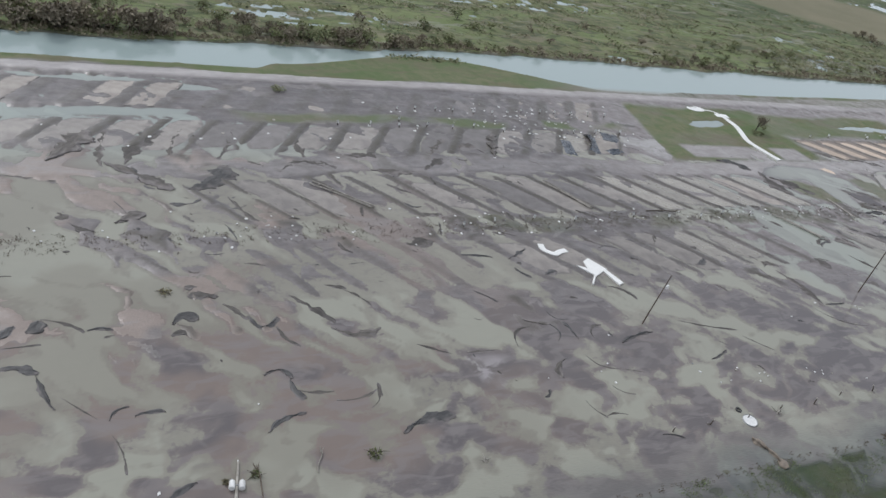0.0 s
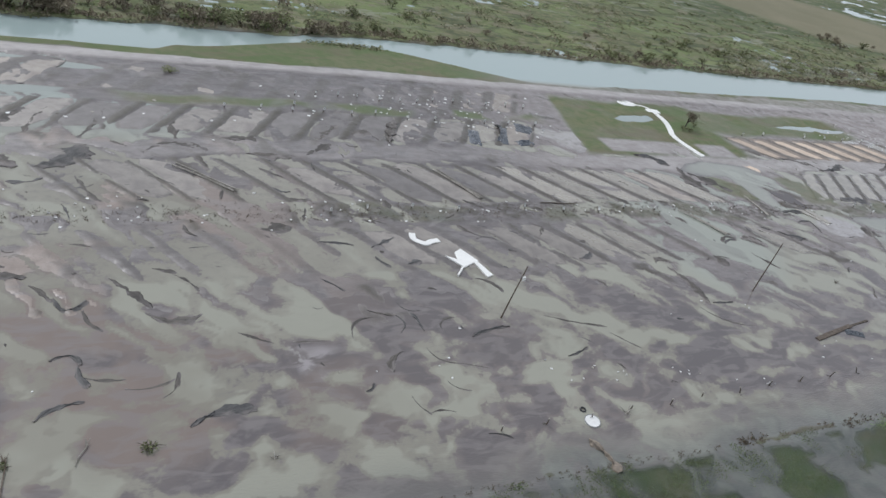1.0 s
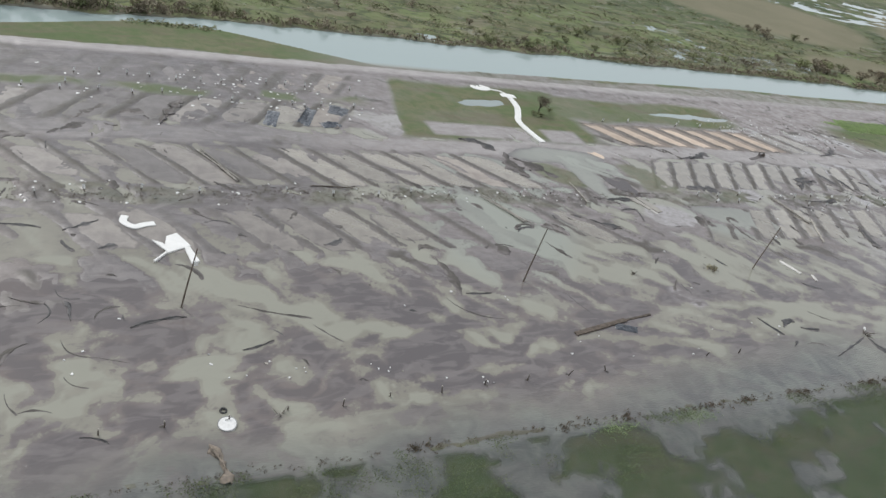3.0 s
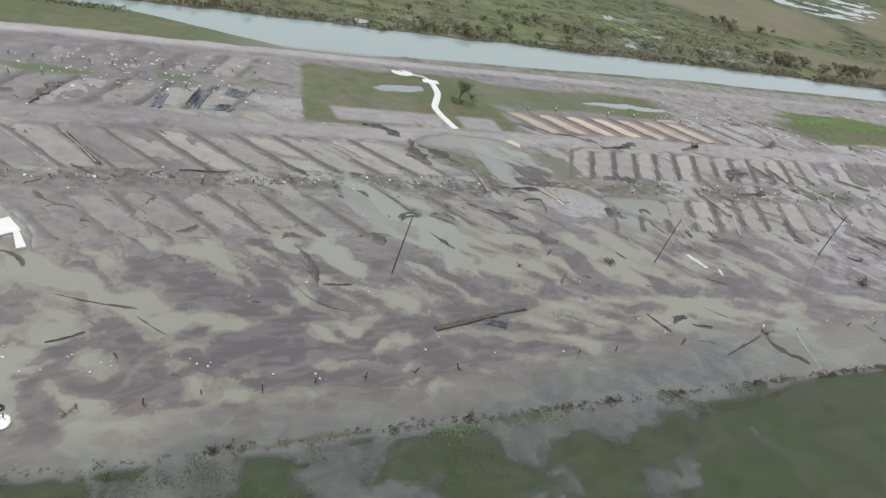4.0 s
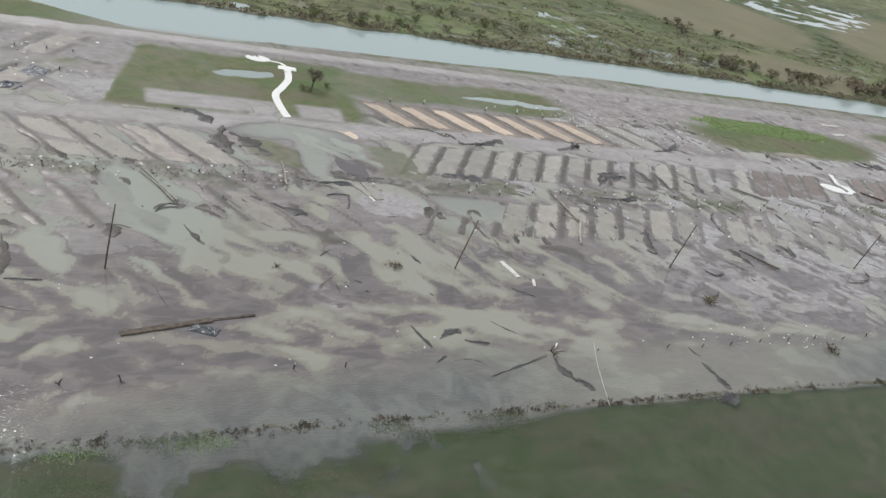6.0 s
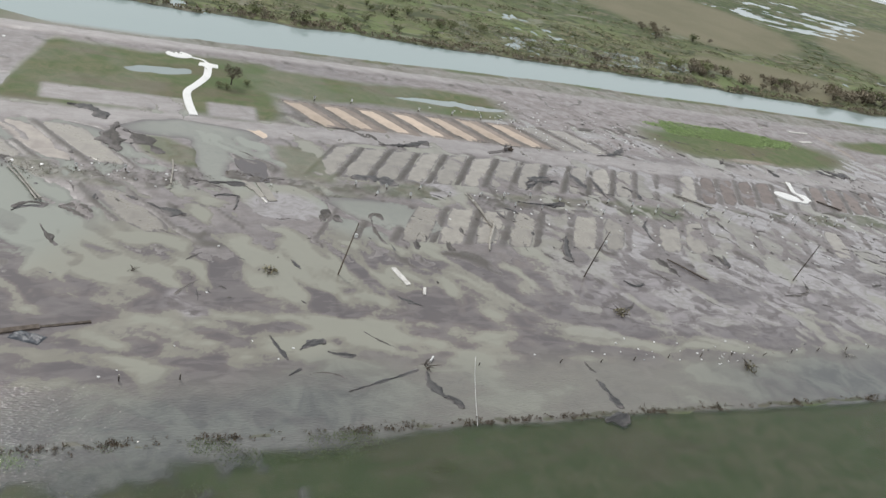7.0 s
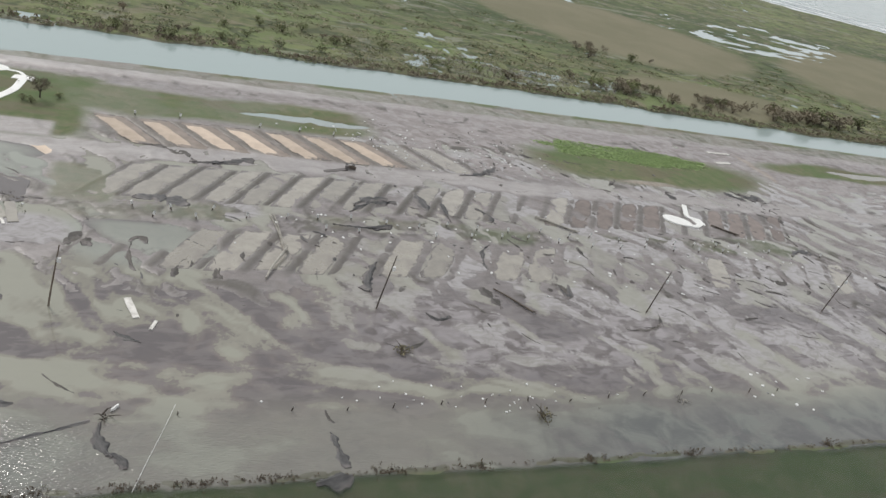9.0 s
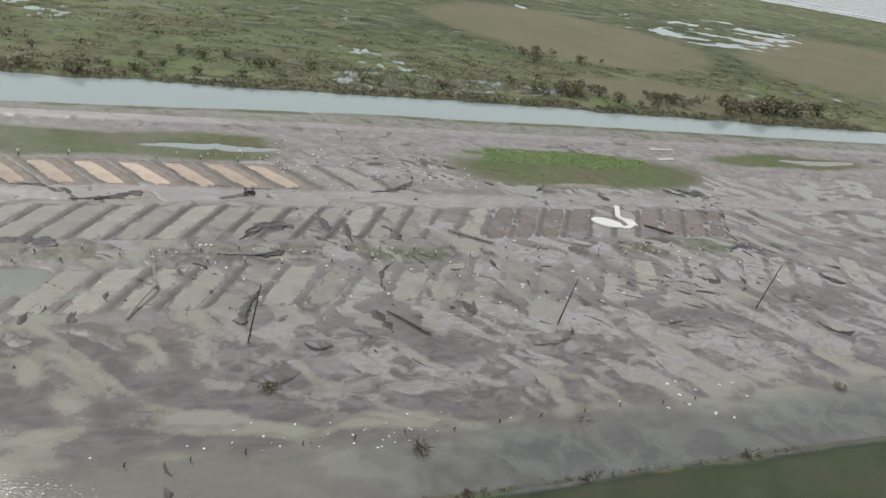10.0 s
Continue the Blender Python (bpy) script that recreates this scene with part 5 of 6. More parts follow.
tagged(slab_ob, "broken dark asphalt slab beside the pond", "asphalt slab")
for px, py, turn, long, wide in ((162.9, 90.0, -78, 6.0, 1.5), (161.3, 90.4, -70, 4.6, 1.1), (160.2, 91.8, -62, 3.0, 0.9)):
    plank("concrete_slab", px, py, long, wide, turn, PAD_WET, "tilted strip of broken pale concrete below the asphalt", "concrete slab", "broken strips of concrete", 0.14)
plank("asphalt_piece", 214.0, 113.5, 5.0, 1.0, 20, WRACK, "thin strip of broken asphalt on the road", "asphalt slab", "", 0.05)
plank("dirt_strip", 164.5, 112.0, 6.5, 1.8, -50, PAD_SAND, "pale tan strip of bare sand by the pond", "sand strip", "", 0.05)

# ---------- single things near the ditch ----------

lid = empty("tank_lid", pose(74.6, 44.5, 0.16, 4, -3, 0))
part("dish", slab(disc_outline(0, 0, 0.98, 0.98, 32), 0.22, 0.08), PLASTIC, lid)
part("rim", tube([(0.95 * math.cos(a * math.pi / 16), 0.95 * math.sin(a * math.pi / 16), 0.0) for a in range(33)], 0.045, 6), METAL, lid, "grey rolled rim")
part("handle", tube([(-0.1, 0.45, 0.0), (-0.1, 0.45, 0.12), (0.1, 0.45, 0.12), (0.1, 0.45, 0.0)], 0.03, 6), METAL, lid)
tagged(lid, "round off-white tank lid lying in shallow grey water", "tank lid")

RUBBER = simple("black_rubber", (0.03, 0.03, 0.032), (0.045, 0.045, 0.045), 0.7, 4.0, 0.2)
tyre = part("tyre", tube([(0.32 * math.cos(a * math.pi / 12), 0.32 * math.sin(a * math.pi / 12), 0.06) for a in range(25)], 0.1, 8), RUBBER)
tyre.matrix_basis = pose(74.5, 46.5, 0.02, 6, 0, 0)
tagged(tyre, "black rubber tyre lying flat in silt near a round lid", "tyre")

HEAPSAND = simple("coarse_heap_sand", (0.40, 0.335, 0.265), (0.24, 0.205, 0.17), 0.95, 1.6, 0.9, size=0.12)
sandbar = part("sand_bar", ribbon(random.Random(3), 5.2, 2.1, 0.3, 0.5, 0.05), HEAPSAND)
sandbar.matrix_basis = pose(73.0, 39.4, 0.02, 0, 0, -78)
tagged(sandbar, "tan heap of sand washed over the ditch bank", "sand heap")


def branch_pile(name, x, y, size, count, mat, label, category, group="", seed=0, leafy=None):
    rng = random.Random(seed + int(x))
    root = empty(name, pose(x, y, max(-0.05, height_at(x, y)), 0, 0, rng.uniform(0, 360)))
    for k in range(count):
        a, L = rng.uniform(0, 2 * math.pi), size * rng.uniform(0.4, 1.0)
        p0 = Vector((rng.uniform(-0.25, 0.25) * size, rng.uniform(-0.25, 0.25) * size, 0.0))
        p2 = p0 + Vector((math.cos(a) * L, math.sin(a) * L, size * rng.uniform(0.05, 0.5)))
        p1 = (p0 + p2) / 2 + Vector((rng.uniform(-0.1, 0.1), rng.uniform(-0.1, 0.1), 0.12)) * size
        part("branch", tube([p0, p1, p2], [0.05 * size ** 0.5, 0.04 * size ** 0.5, 0.015], 6), mat, root)
    if leafy is not None:
        bm = bmesh.new()
        scatter_leaves(bm, rng, 70, (0, 0, 0.25 * size), (size * 0.7, size * 0.55, size * 0.3), 0.16 * size ** 0.5)
        part("foliage", bm, leafy, root)
    tagged(root, label, category, group)
    return root


def scatter_leaves(bm, rng, count, centre, radii, size, hollow=0.0):
    for k in range(count):
        while True:
            p = Vector((rng.uniform(-1, 1), rng.uniform(-1, 1), rng.uniform(-1, 1)))
            if hollow < p.length < 1:
                break
        p = Vector(centre) + Vector((p.x * radii[0], p.y * radii[1], p.z * radii[2]))
        d = Vector((rng.gauss(0, 1), rng.gauss(0, 1), rng.gauss(0.4, 1))).normalized()
        e = d.cross(Vector((rng.gauss(0, 1), rng.gauss(0, 1), rng.gauss(0, 1)))).normalized()
        s = size * rng.uniform(0.6, 1.4)
        q = [bm.verts.new(p + d * (a * s) + e * (b * s * 0.6)) for a, b in ((-1, -0.4), (0.2, -0.8), (1, 0.1), (0.1, 0.8))]
        bm.faces.new(q)


def foliage(name, a, b, c):
    m, nt, p = material(name)
    rnd = node(nt, "ShaderNodeNewGeometry").outputs["Random Per Island"]
    col = blend(nt, span(nt, rnd, 0.0, 0.55), a, b)
    col = blend(nt, span(nt, rnd, 0.6, 1.0), col, c)
    tint = node(nt, "ShaderNodeHueSaturation", {"Color": col, "Value": span(nt, node(nt, "ShaderNodeObjectInfo").outputs["Random"], 0, 1, 0.75, 1.25)})
    nt.links.new(tint.outputs[0], p.inputs["Base Color"])
    p.inputs["Roughness"].default_value = 0.75
    return m


OLIVE = foliage("olive_scrub", (0.115, 0.145, 0.058), (0.175, 0.192, 0.085), (0.225, 0.225, 0.120))
BROWN = foliage("storm_browned_scrub", (0.130, 0.112, 0.078), (0.195, 0.165, 0.113), (0.250, 0.215, 0.152))
REED = foliage("bright_reeds", (0.205, 0.300, 0.105), (0.270, 0.350, 0.150), (0.115, 0.170, 0.066))
LAWNGRASS = foliage("flooded_lawn_grass", (0.092, 0.128, 0.050), (0.128, 0.165, 0.066), (0.085, 0.088, 0.045))
WEED = foliage("dark_bank_weed", (0.095, 0.072, 0.052), (0.145, 0.110, 0.080), (0.110, 0.105, 0.06))
GREYREED = foliage("dead_grey_reeds", (0.26, 0.25, 0.20), (0.36, 0.345, 0.29), (0.17, 0.165, 0.10))
STRAW = foliage("bleached_grass", (0.185, 0.165, 0.100), (0.265, 0.235, 0.150), (0.150, 0.155, 0.080))

branch_pile("broken_pole_stub", 177.2, 47.8, 1.6, 9, WOOD, "splintered dark pole stub with tangled timber in the ditch", "pole stub", seed=2)
plank("board", 178.2, 48.9, 1.1, 0.2, 50, PLASTIC, "short white post end leaning from tangled timber", "timber post", "", 0.35)
hose = part("cable", tube(smooth_path([(184.2, 48.8, 0.5), (183.0, 45.5, 0.06), (181.6, 41.5, 0.05), (180.2, 37.3, 0.12)], 4), 0.03, 6), PLASTIC)
tagged(hose, "pale slack cable lying across the ditch", "cable")
for x, y, size, mat, leafy, label in ((80.3, 45.3, 1.4, GREYWOOD, None, "grey driftwood branches in shallow ditch water"), (228.1, 45.3, 2.0, WOOD, STRAW, "brown uprooted brush at the ditch edge"),
                                      (212.8, 58.5, 2.0, WOOD, STRAW, "dark uprooted brush lying on a mud flat"), (26.3, 49.3, 1.3, WOOD, OLIVE, "small green shrub in shallow water"), (14.2, 49.3, 0.9, WOOD, OLIVE, "low green weed at a fallen post"), (11.4, 49.0, 0.7, WOOD, STRAW, "low brown weed beside a fallen pole"),
                                      (160.5, 67.8, 1.6, WOOD, STRAW, "low heap of brown brush on mud"), (296.0, 48.5, 1.6, GREYWOOD, STRAW, "grey brush washed against the ditch"),
                                      (37.5, 46.0, 0.9, GREYWOOD, None, "small grey driftwood branch on mud"), (9.3, 79.5, 1.2, WOOD, STRAW, "small dark brush heap in a pool"),
                                      (251.0, 47.5, 1.6, GREYWOOD, None, "pale driftwood tangled by the ditch"), (143.0, 67.5, 0.9, WOOD, None, "few dark sticks standing in a pool")):
    branch_pile("brush_heap", x, y, size, 8, mat, label, "brush heap", "heaps of washed-up brush", 5, leafy)


def wrecked_cart(x, y, turn):
    """A small utility cart knocked on its side."""
    root = empty("wrecked_cart", pose(x, y, height_at(x, y) + 0.02, 0, 0, turn))
    part("chassis", box((2.3, 0.18, 1.0), pose(0, 0, 0.55), 0.05), WOOD, root, "dark rusted chassis")
    part("body", box((0.9, 0.7, 1.0), pose(-0.75, -0.35, 0.6), 0.12), FABRIC, root, "black cart body")
    part("bed", box((1.1, 0.12, 0.95), pose(0.9, -0.2, 0.5, 0, 8, 0), 0.03), WOOD, root)
    for k, (wx, wz) in enumerate(((-0.8, 0.12), (0.8, 0.12), (-0.8, 1.0), (0.8, 1.0))):
        wheel = part("wheel", tube([(wx + 0.24 * math.cos(a * math.pi / 8), 0.22, wz + 0.24 * math.sin(a * math.pi / 8) + 0.12) for a in range(17)], 0.09, 7), RUBBER, root)
        part("hub", tube([(wx, 0.12, wz + 0.12), (wx, 0.26, wz + 0.12)], 0.12, 8), METAL, wheel)
    root.scale = (0.8, 0.8, 0.7)
    tagged(root, "dark wrecked utility cart on its side on the road", "utility cart")


wrecked_cart(217.0, 114.7, -6)

# ---------- fence posts along the ditch, hook-up pedestals among the pads ----------


def fence_post():
    root = empty("fence_post", pose(0, 0, 0))
    part("post", tube([(0, 0, -0.4), (0.03, 0, 0.5), (0.10, 0.02, 0.95)], [0.09, 0.08, 0.065], 7), WOOD, root)
    # low dark patch added in place of the small shadow at the foot
    part("footing", ribbon(random.Random(8), 0.9, 0.6, 0.1, 0.12, 0.05), WRACK, root, "dark patch standing in for the post's shadow")
    part("cap", box((0.16, 0.14, 0.2), pose(0.1, 0.02, 0.97), 0.02), GREYWOOD, root)
    return tagged(root, "short leaning wooden post in shallow ditch water", "fence post", "row of posts along the ditch")


rng = random.Random(21)
first_post = fence_post()
first_post.matrix_basis = pose(111.3, 46.0, height_at(111.3, 46.0))
for k in range(-8, 27):
    x = 111.3 + 6.1 * k
    if k == 0 or (7 <= k <= 11) or rng.random() < 0.12:
        continue
    y = 46.0 + 0.02 * (x - 111) + rng.uniform(-0.3, 0.3)
    copy_thing(first_post, pose(x + rng.uniform(-0.3, 0.3), y, height_at(x, y), rng.uniform(-10, 10), rng.uniform(-10, 16), rng.uniform(0, 360)))


def pedestal():
    root = empty("hookup_pedestal", pose(0, 0, 0))
    root.scale = (1.25, 1.25, 1.1)
    part("post", box((0.17, 0.15, 1.0), pose(0, 0, 0.3), 0.02), WOOD, root)
    case = part("case", box((0.34, 0.26, 0.55), pose(0, -0.02, 0.75), 0.03), PLASTIC, root)
    part("cover", box((0.38, 0.32, 0.06), pose(0, -0.03, 1.05, 8, 0, 0), 0.02), METAL, case, "grey hinged cover")
    return tagged(root, "small white electric pedestal between camping pads", "power pedestal", "pedestals along the pad rows")


first = pedestal()
first.matrix_basis = pose(60.0, 132.8, height_at(60.0, 132.8))
for y0, xa, xb, step, miss in ((93.0, 56, 145, 7.15, 0.25), (93.2, 178, 300, 5.9, 0.1), (130.0, 40.2, 118, 6.1, 0.08), (130.6, 178, 232, 7.75, 0.1), (90.3, 182, 320, 6.4, 0.3), (138.5, 62, 118, 4.4, 0.2)):
    x = xa
    while x < xb:
        if rng.random() > miss:
            px, py = x + rng.uniform(-0.8, 0.8), y0 + rng.uniform(-1, 1)
            copy_thing(first, pose(px, py, max(0.0, height_at(px, py)), rng.uniform(-15, 15), rng.uniform(-15, 15), rng.uniform(0, 360)))
        x += step

# ---------- loose white and grey fragments ----------


def shard(seed):
    r = random.Random(seed)
    return slab([(0.5 * r.uniform(0.5, 1.1) * math.cos(a), 0.36 * r.uniform(0.5, 1.1) * math.sin(a)) for a in [k * math.pi / 3 + r.uniform(-0.3, 0.3) for k in range(6)]], 0.1, 0.03)


shards = [part("debris_fragment", shard(k), PLASTIC if k < 4 else (GREYWOOD if k < 5 else METAL)) for k in range(6)]
rng = random.Random(31)
SPREAD = [(88, 136, 30, 9, 90, 0.85), (100, 128, 16, 8, 26, 0.8), (222, 49, 20, 3.0, 40, 0.45), (265, 50, 26, 5, 14, 0.8), (215, 92, 26, 6, 24, 0.9),
          (80, 92.5, 60, 4, 70, 0.6), (10, 93, 30, 5, 20, 0.6), (60, 56, 50, 8, 14, 0.5), (120, 50, 40, 5, 10, 0.5), (95, 51, 3, 1.6, 5, 0.5), (106, 47, 2, 1, 4, 0.5), (83, 52, 3, 1.5, 6, 0.5), (145, 92, 14, 5, 10, 0.75), (40, 125, 40, 10, 18, 0.9), (130, 70, 40, 14, 8, 0.55)]
far_bits = bmesh.new()
for cx, cy, rx, ry, count, big in ((245, 128, 26, 14, 80, 0.8), (225, 132, 14, 3, 30, 0.6), (260, 84, 40, 14, 50, 0.9), (300, 92, 26, 12, 26, 0.9)):
    for k in range(count):
        x, y, q = cx + rng.gauss(0, 0.5) * rx, cy + rng.gauss(0, 0.5) * ry, big * rng.choice((0.55, 0.65, 0.75, 0.9, 1.1))
        bm = shard(100 + k)
        bm.transform(pose(x, y, max(0.0, height_at(x, y)) + 0.08, rng.uniform(-12, 12), rng.uniform(-12, 12), rng.uniform(0, 360)) @ Matrix.Diagonal((q, q, 1, 1)))
        loose = bpy.data.meshes.new("bit")
        bm.to_mesh(loose)
        bm.free()
        far_bits.from_mesh(loose)
        bpy.data.meshes.remove(loose)
tagged(part("debris_litter", far_bits, PLASTIC), "white crumbs of wreckage strewn over far silt", "debris litter", kind="stuff")
placed = 0
for cx, cy, rx, ry, count, big in SPREAD:
    for k in range(count):
        x, y = cx + rng.gauss(0, 0.5) * rx, cy + rng.gauss(0, 0.5) * ry
        src = shards[rng.choice((0, 1, 2, 3, 0, 1, 2, 3, 4, 5))]
        q = big * rng.choice((0.55, 0.65, 0.75, 0.9, 1.1))
        m = pose(x, y, max(0.0, height_at(x, y)) + 0.08, rng.uniform(-12, 12), rng.uniform(-12, 12), rng.uniform(0, 360))
        if placed < len(shards):
            ob, src = shards[placed], None
            ob.matrix_basis = m
        else:
            ob = src.copy()
            scene.collection.objects.link(ob)
            ob.matrix_basis = m @ Matrix.Diagonal((q, q, 1, 1))
        placed += 1
        white = ob.data.materials[0] == PLASTIC
        tagged(ob, "small white fragment of siding lying on the mud" if white else "small grey fragment of wreckage lying on the mud", "debris", "scattered fragments of wreckage")

# ---------- scrub on the canal's far bank, the lone tree, reeds and grass ----------


def bush_kind(seed, leaf_mat, lean=0.0, sparse=False):
    """A metre-high shrub unit: forked stems and an uneven crown of small leaves with gaps."""
    r = random.Random(seed)
    root = empty("shrub", pose(0, 0, -50))
    stems = bmesh.new()
    tips = []
    for k in range(6):
        a, L = r.uniform(0, 6.28), r.uniform(0.45, 0.95)
        tip = Vector((math.cos(a) * 0.45 * L + lean, math.sin(a) * 0.45 * L, L * 0.8))
        add_tube(stems, [(0, 0, -0.05), tip * 0.5 + Vector((r.uniform(-0.05, 0.05), 0, 0.05)), tip], [0.025, 0.015, 0.006], 5)
        tips.append(tip)
    part("trunk", stems, WOOD, root)
    crown = bmesh.new()
    for tip in tips:
        scatter_leaves(crown, r, 16 if sparse else 34, tip * 0.85, (0.36, 0.36, 0.28), 0.085)
    part("crown", crown, leaf_mat, root)
    return root


kinds = [bush_kind(k, (OLIVE, OLIVE, BROWN, OLIVE, BROWN)[k], 0.1, k == 4) for k in range(5)]
rng = random.Random(41)
used = set()
SCRUB = [(-40, 177, 30, 4, 22, 4.8), (2, 177, 13, 3.5, 30, 5.2), (58, 180, 18, 3.5, 30, 3.6), (35, 182, 16, 6, 14, 3.0), (95, 182, 20, 4, 10, 2.6), (176, 184, 10, 2, 5, 2.6), (130, 208, 50, 14, 10, 2.6),
         (215, 205, 30, 10, 10, 2.6), (195, 190, 20, 4, 7, 2.2), (330, 198, 22, 5, 11, 3.0), (285, 190, 40, 4, 9, 2.4), (405, 192, 26, 5, 24, 5.0), (365, 194, 12, 3, 8, 3.6), (326, 195, 10, 3, 8, 4.0), (375, 187, 26, 4, 9, 2.6), (345, 240, 30, 10, 7, 3.0), (30, 196, 60, 10, 10, 2.6)]
for cx, cy, rx, ry, count, tall in SCRUB:
    for k in range(count):
        x, y = cx + rng.gauss(0, 0.6) * rx, cy + rng.gauss(0, 0.6) * ry
        y = max(y, float(canal_edge_north(np.array([x]))[0]) + 1.5)
        i = rng.choice((2, 4, 2, 0)) if cx < 60 and cy < 190 else rng.choice((0, 1, 2, 3, 4)) if cx < 280 else rng.choice((2, 4, 0, 2))
        h = tall * rng.uniform(0.6, 1.25)
        z = max(0.0, height_at(x, y))
        m = pose(x, y, z, 0, 0, rng.uniform(0, 360))
        if i in used:
            ob = copy_thing(kinds[i], m)
        else:
            ob = kinds[i]
            used.add(i)
            ob.matrix_basis = m
        ob.scale = (h * 1.15, h * 1.15, h)
        tagged(ob, "storm-browned shrub on the canal's far bank" if i in (2, 4) else "olive-green shrub on the marshy canal bank", "shrub", "shrubs of the marsh")


def lone_tree(x, y):
    root = empty("small_tree", pose(x, y, height_at(x, y)))
    r = random.Random(5)
    part("trunk", tube([(0, 0, -0.2), (0.1, 0, 1.2), (0.2, 0.1, 2.2)], [0.16, 0.12, 0.08], 8), WOOD, root)
    crown = bmesh.new()
    for k in range(9):
        a = r.uniform(0, 6.28)
        tip = Vector((math.cos(a) * r.uniform(0.8, 2.0), math.sin(a) * r.uniform(0.8, 2.0), r.uniform(2.4, 4.4)))
        part("limb", tube([(0.1, 0, 1.0), tip * 0.5 + Vector((0, 0, 0.5)), tip], [0.06, 0.035, 0.012], 6), WOOD, root)
        scatter_leaves(crown, r, 170, tip * 0.92, (0.95, 0.95, 0.8), 0.11)
    part("crown", crown, BROWN, root)
    tagged(root, "small wind-stripped tree with thin brown crown on grass", "tree")


lone_tree(161.5, 134.0)
lone_bush = copy_thing(kinds[0], pose(38.4, 146.0, height_at(38.4, 146.0) - 0.25, 0, 0, 40))
lone_bush.scale = (3.4, 2.4, 1.3)
tagged(lone_bush, "dark olive shrub standing alone beside the levee road", "shrub", "shrubs of the lawn")
for k, (x, y) in enumerate(((158.9, 131.8), (160.4, 131.0), (164.8, 134.6))):
    ob = copy_thing(kinds[k % 2], pose(x, y, height_at(x, y), 0, 0, 77 * k))
    ob.scale = (1.6, 1.6, 1.3)
    tagged(ob, "low olive shrub beside the small tree", "shrub", "shrubs of the lawn")


def tufts(name, rng, spots, mat, label, tall, blades=7, wide=0.5):
    """Many low grass tufts in one mesh, each a spread of broad bent blades over a mound."""
    co, tri = [], []
    for x, y, z, s in spots:
        for k in range(blades):
            a, h = rng.uniform(0, 6.28), tall * s * rng.uniform(0.3, 1.2)
            r = wide * s * math.sqrt(rng.random())
            px, py = x + r * math.cos(a), y + r * math.sin(a)
            b = rng.uniform(0, 6.28)
            dx, dy, q = math.cos(b), math.sin(b), 0.22 * s * rng.uniform(0.6, 1.3)
            n = len(co)
            co += [(px - dx * q, py - dy * q, z), (px - dy * q * 0.7, py + dx * q * 0.7, z + h), (px + dx * q, py + dy * q, z + h * 0.8), (px + dy * q * 0.7, py - dx * q * 0.7, z + h * 0.35)]
            tri.append((n, n + 1, n + 2, n + 3))
    me = bpy.data.meshes.new(name)
    me.from_pydata(co, [], tri)
    me.materials.append(mat)
    return tagged(new(name, me), label, "grass", kind="stuff")


def spots_in(rng, count, pick, lo=0.6, hi=1.4, least=-0.05):
    pts = [pick() for _ in range(count)]
    here = land(np.array([[p[0] for p in pts]]), np.array([[p[1] for p in pts]]))
    return [(x, y, max(float(z) - 0.02, 0.0), rng.uniform(lo, hi)) for (x, y), z, f in zip(pts, here["z"][0], here["field"][0]) if z > least and f < 0.4]


rng = random.Random(51)


def in_marsh(deep, power):
    """A place beyond the canal where rough growth stands in clumps."""
    while True:
        x, y = rng.uniform(-90, 470), 172 + deep * rng.random() ** power
        if noise.noise((x * 0.10, y * 0.16, 3.3)) + 0.5 * noise.noise((x * 0.31, y * 0.4, 8.1)) > 0.08:
            return x, y


def in_reeds():
    a, q = rng.uniform(0, 6.28), math.sqrt(rng.random())
    q *= 0.86 + 0.3 * noise.noise((2.2 * math.cos(a), 2.2 * math.sin(a), 1.7)) + 0.12 * noise.noise((9 * math.cos(a), 9 * math.sin(a), 4.1))
    return 296 + 29 * q * math.cos(a), 138.2 + 5.6 * q * math.sin(a) - 0.04 * (28 * q * math.cos(a))


tufts("reed_bed", rng, spots_in(rng, 3600, in_reeds, 0.35, 0.95), REED, "dense bright green reed bed on the lawn", 0.20, 9, 1.0)
tufts("marsh_grass", rng, spots_in(rng, 5000, lambda: in_marsh(110, 1.7), 0.8, 1.9, 0.05), OLIVE, "rough olive marsh grass beyond the canal", 0.2, 11, 1.3)
tufts("dry_marsh_grass", rng, spots_in(rng, 3500, lambda: in_marsh(80, 1.5), 0.7, 1.9, 0.05), STRAW, "dry straw-coloured marsh grass beyond the canal", 0.2, 7, 1.1)
tufts("dead_reeds", rng, spots_in(rng, 900, lambda: (284 + 22 * rng.gauss(0, 1), 197 + 5 * rng.gauss(0, 1)), 0.5, 1.1, -0.6), GREYREED, "grey dead reeds standing in marsh water", 0.45, 6, 0.9)
tufts("bank_scrub", rng, spots_in(rng, 1300, lambda: (lambda x: (x, float(canal_edge_north(np.array([x]))[0]) + 0.6 + abs(rng.gauss(0, 2.2))))(rng.uniform(-80, 440)), 0.7, 1.5, -0.3), BROWN, "brown scrub along the canal's far waterline", 0.6, 7, 0.7)
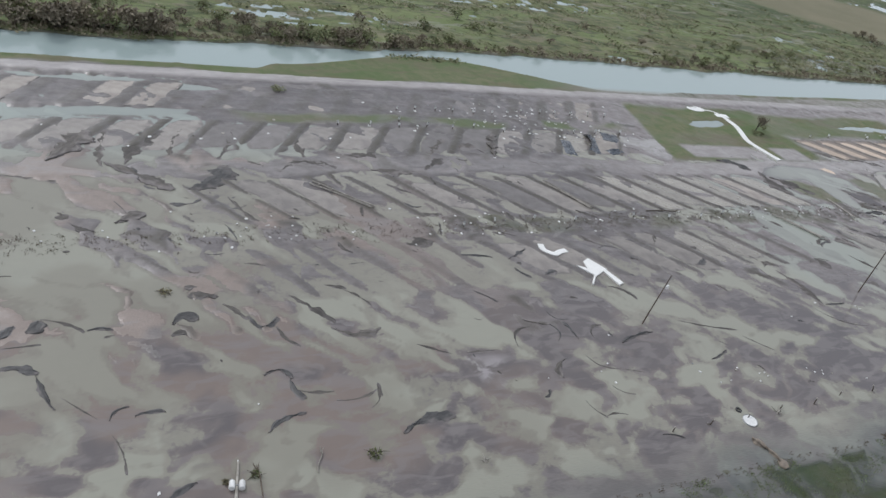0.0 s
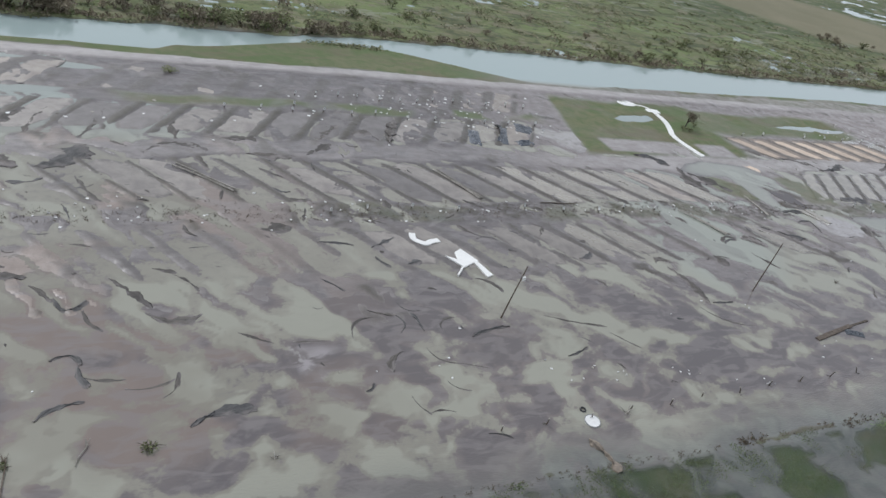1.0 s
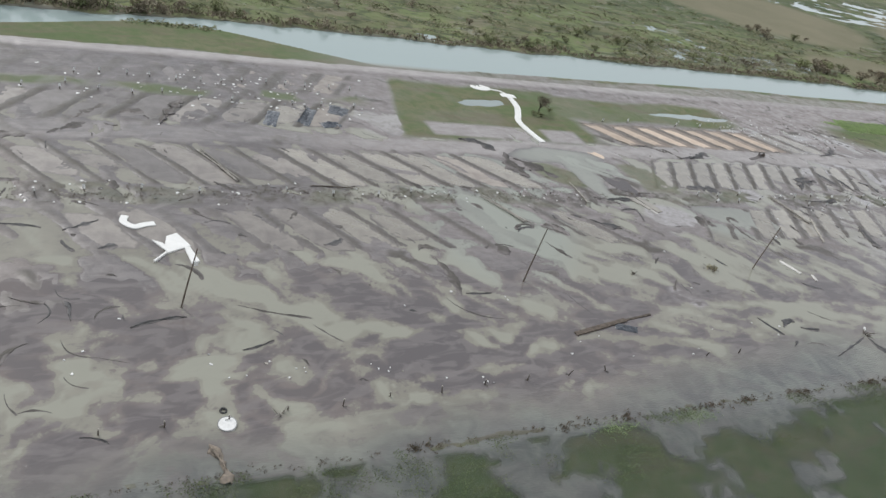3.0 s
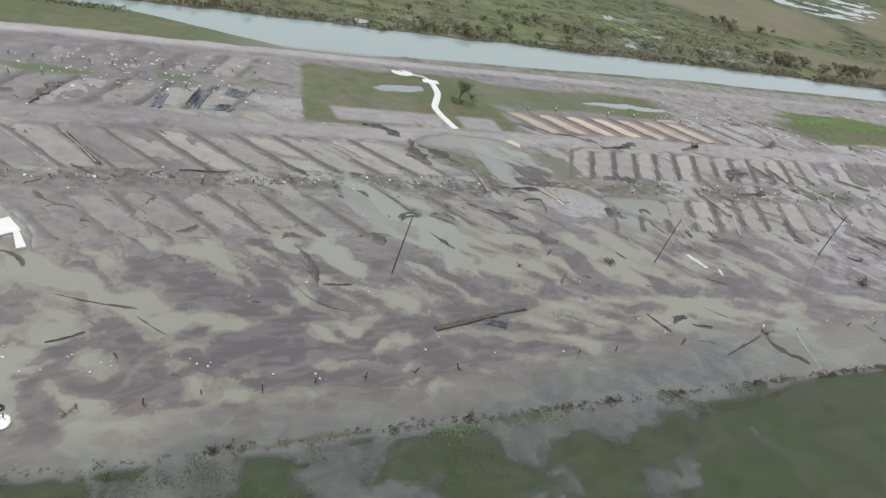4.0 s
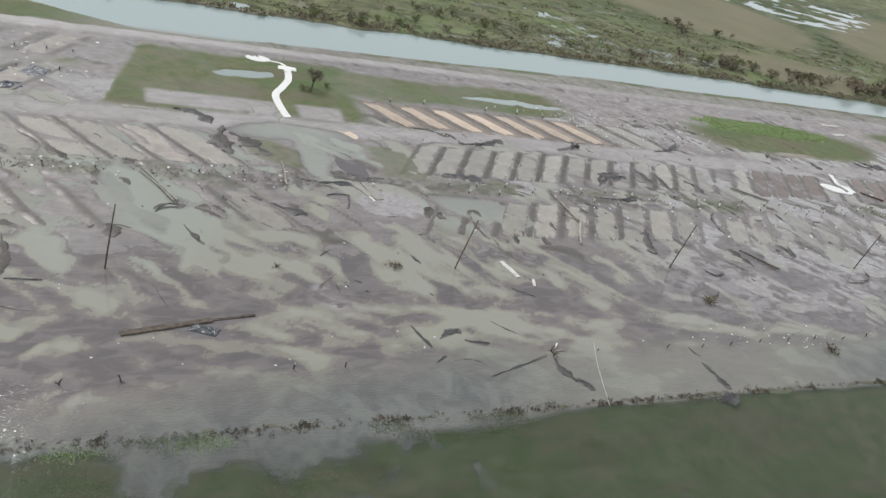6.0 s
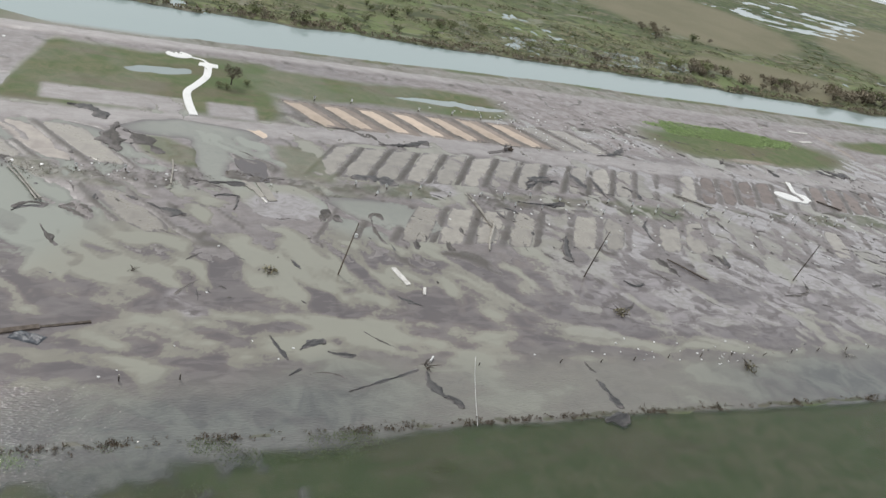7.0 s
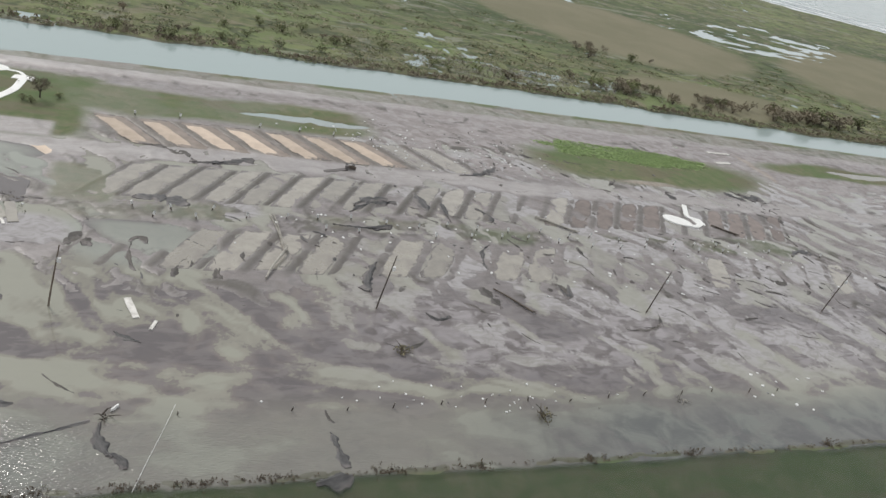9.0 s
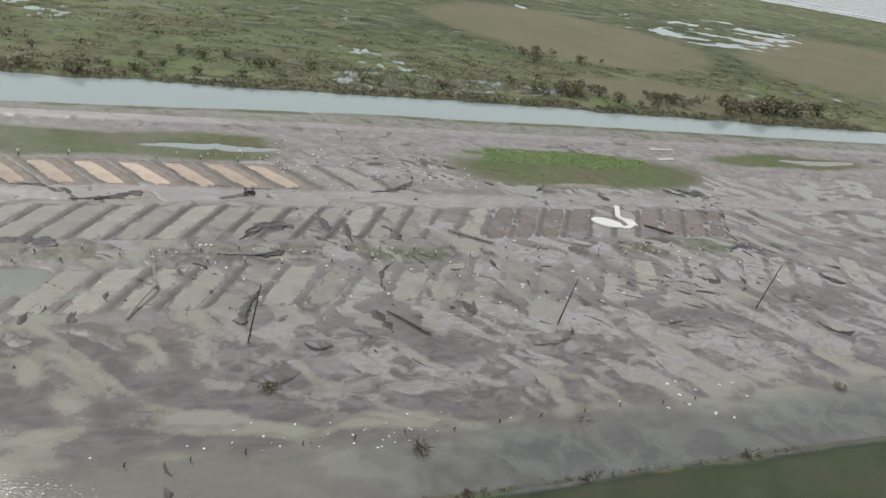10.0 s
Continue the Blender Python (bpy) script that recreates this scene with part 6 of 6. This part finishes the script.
tufts("bank_grass", rng, spots_in(rng, 520, lambda: (rng.choice((94, 113, 121, 135, 141, 152, 166, 171, 180, 186, 194, 206, 216, 231, 246, 270)) + rng.gauss(0, 1.3), 37.9 + rng.gauss(0, 0.35)), 0.12, 0.42, -0.4) + spots_in(rng, 420, lambda: (45 + 235 * rng.random(), 37.9 + rng.gauss(0, 0.3)), 0.10, 0.30, -0.4), WEED, "brown grass tufts along the drowned ditch bank", 0.8, 8, 1.0)
tufts("wrack_line", rng, spots_in(rng, 1500, lambda: (lambda x: (x, 92.4 + 0.012 * (x - 70) + rng.gauss(0, 1.5)))(rng.uniform(-12, 165)), 0.10, 0.40, -0.4), WEED, "brown brush and weed washed up between the pad rows", 0.5, 6, 1.3)


def in_drowned():
    """A place on the drowned lawn where the grass tips stand out of the water in patches."""
    while True:
        x, y = rng.uniform(56, 176), 37.6 - 8.5 * rng.random() ** 1.8
        if noise.noise((x * 0.13, y * 0.24, 5.7)) + 0.5 * noise.noise((x * 0.5, y * 0.7, 2.1)) > 0.12:
            return x, y


tufts("drowned_grass", rng, spots_in(rng, 2600, in_drowned, 0.14, 0.30, -0.6), LAWNGRASS, "green grass tips standing out of the flooded lawn", 0.5, 6, 2.6)
tufts("verge_grass", rng, spots_in(rng, 420, lambda: (rng.choice((118, 120, 131, 132)) + rng.gauss(0, 1.6), 36.6 + rng.gauss(0, 0.6)), 0.10, 0.28, -0.3), REED, "fresh green grass at the ditch bank", 0.4, 5, 2.2)

# ---------- surf on the far shore ----------
FOAM = simple("sea_foam", (0.85, 0.86, 0.86), (0.62, 0.64, 0.65), 0.6, 0.05, 0.2, vary=0.05)
for k, (x, off, length, width) in enumerate(((640, 6, 200, 7), (760, 12, 260, 9), (900, 8, 260, 8), (700, 34, 240, 6), (860, 46, 300, 7), (740, 70, 260, 5))):
    ob = part("breaking_wave", ribbon(random.Random(60 + k), length, width, -6, 0.5, 0.1), FOAM)
    ob.matrix_basis = pose(x, 537 - 0.36 * (x - 660) + off, 0.0, 0, 0, -19.8)
    tagged(ob, "long white line of breaking surf on the shore", "breaking wave", "lines of surf")
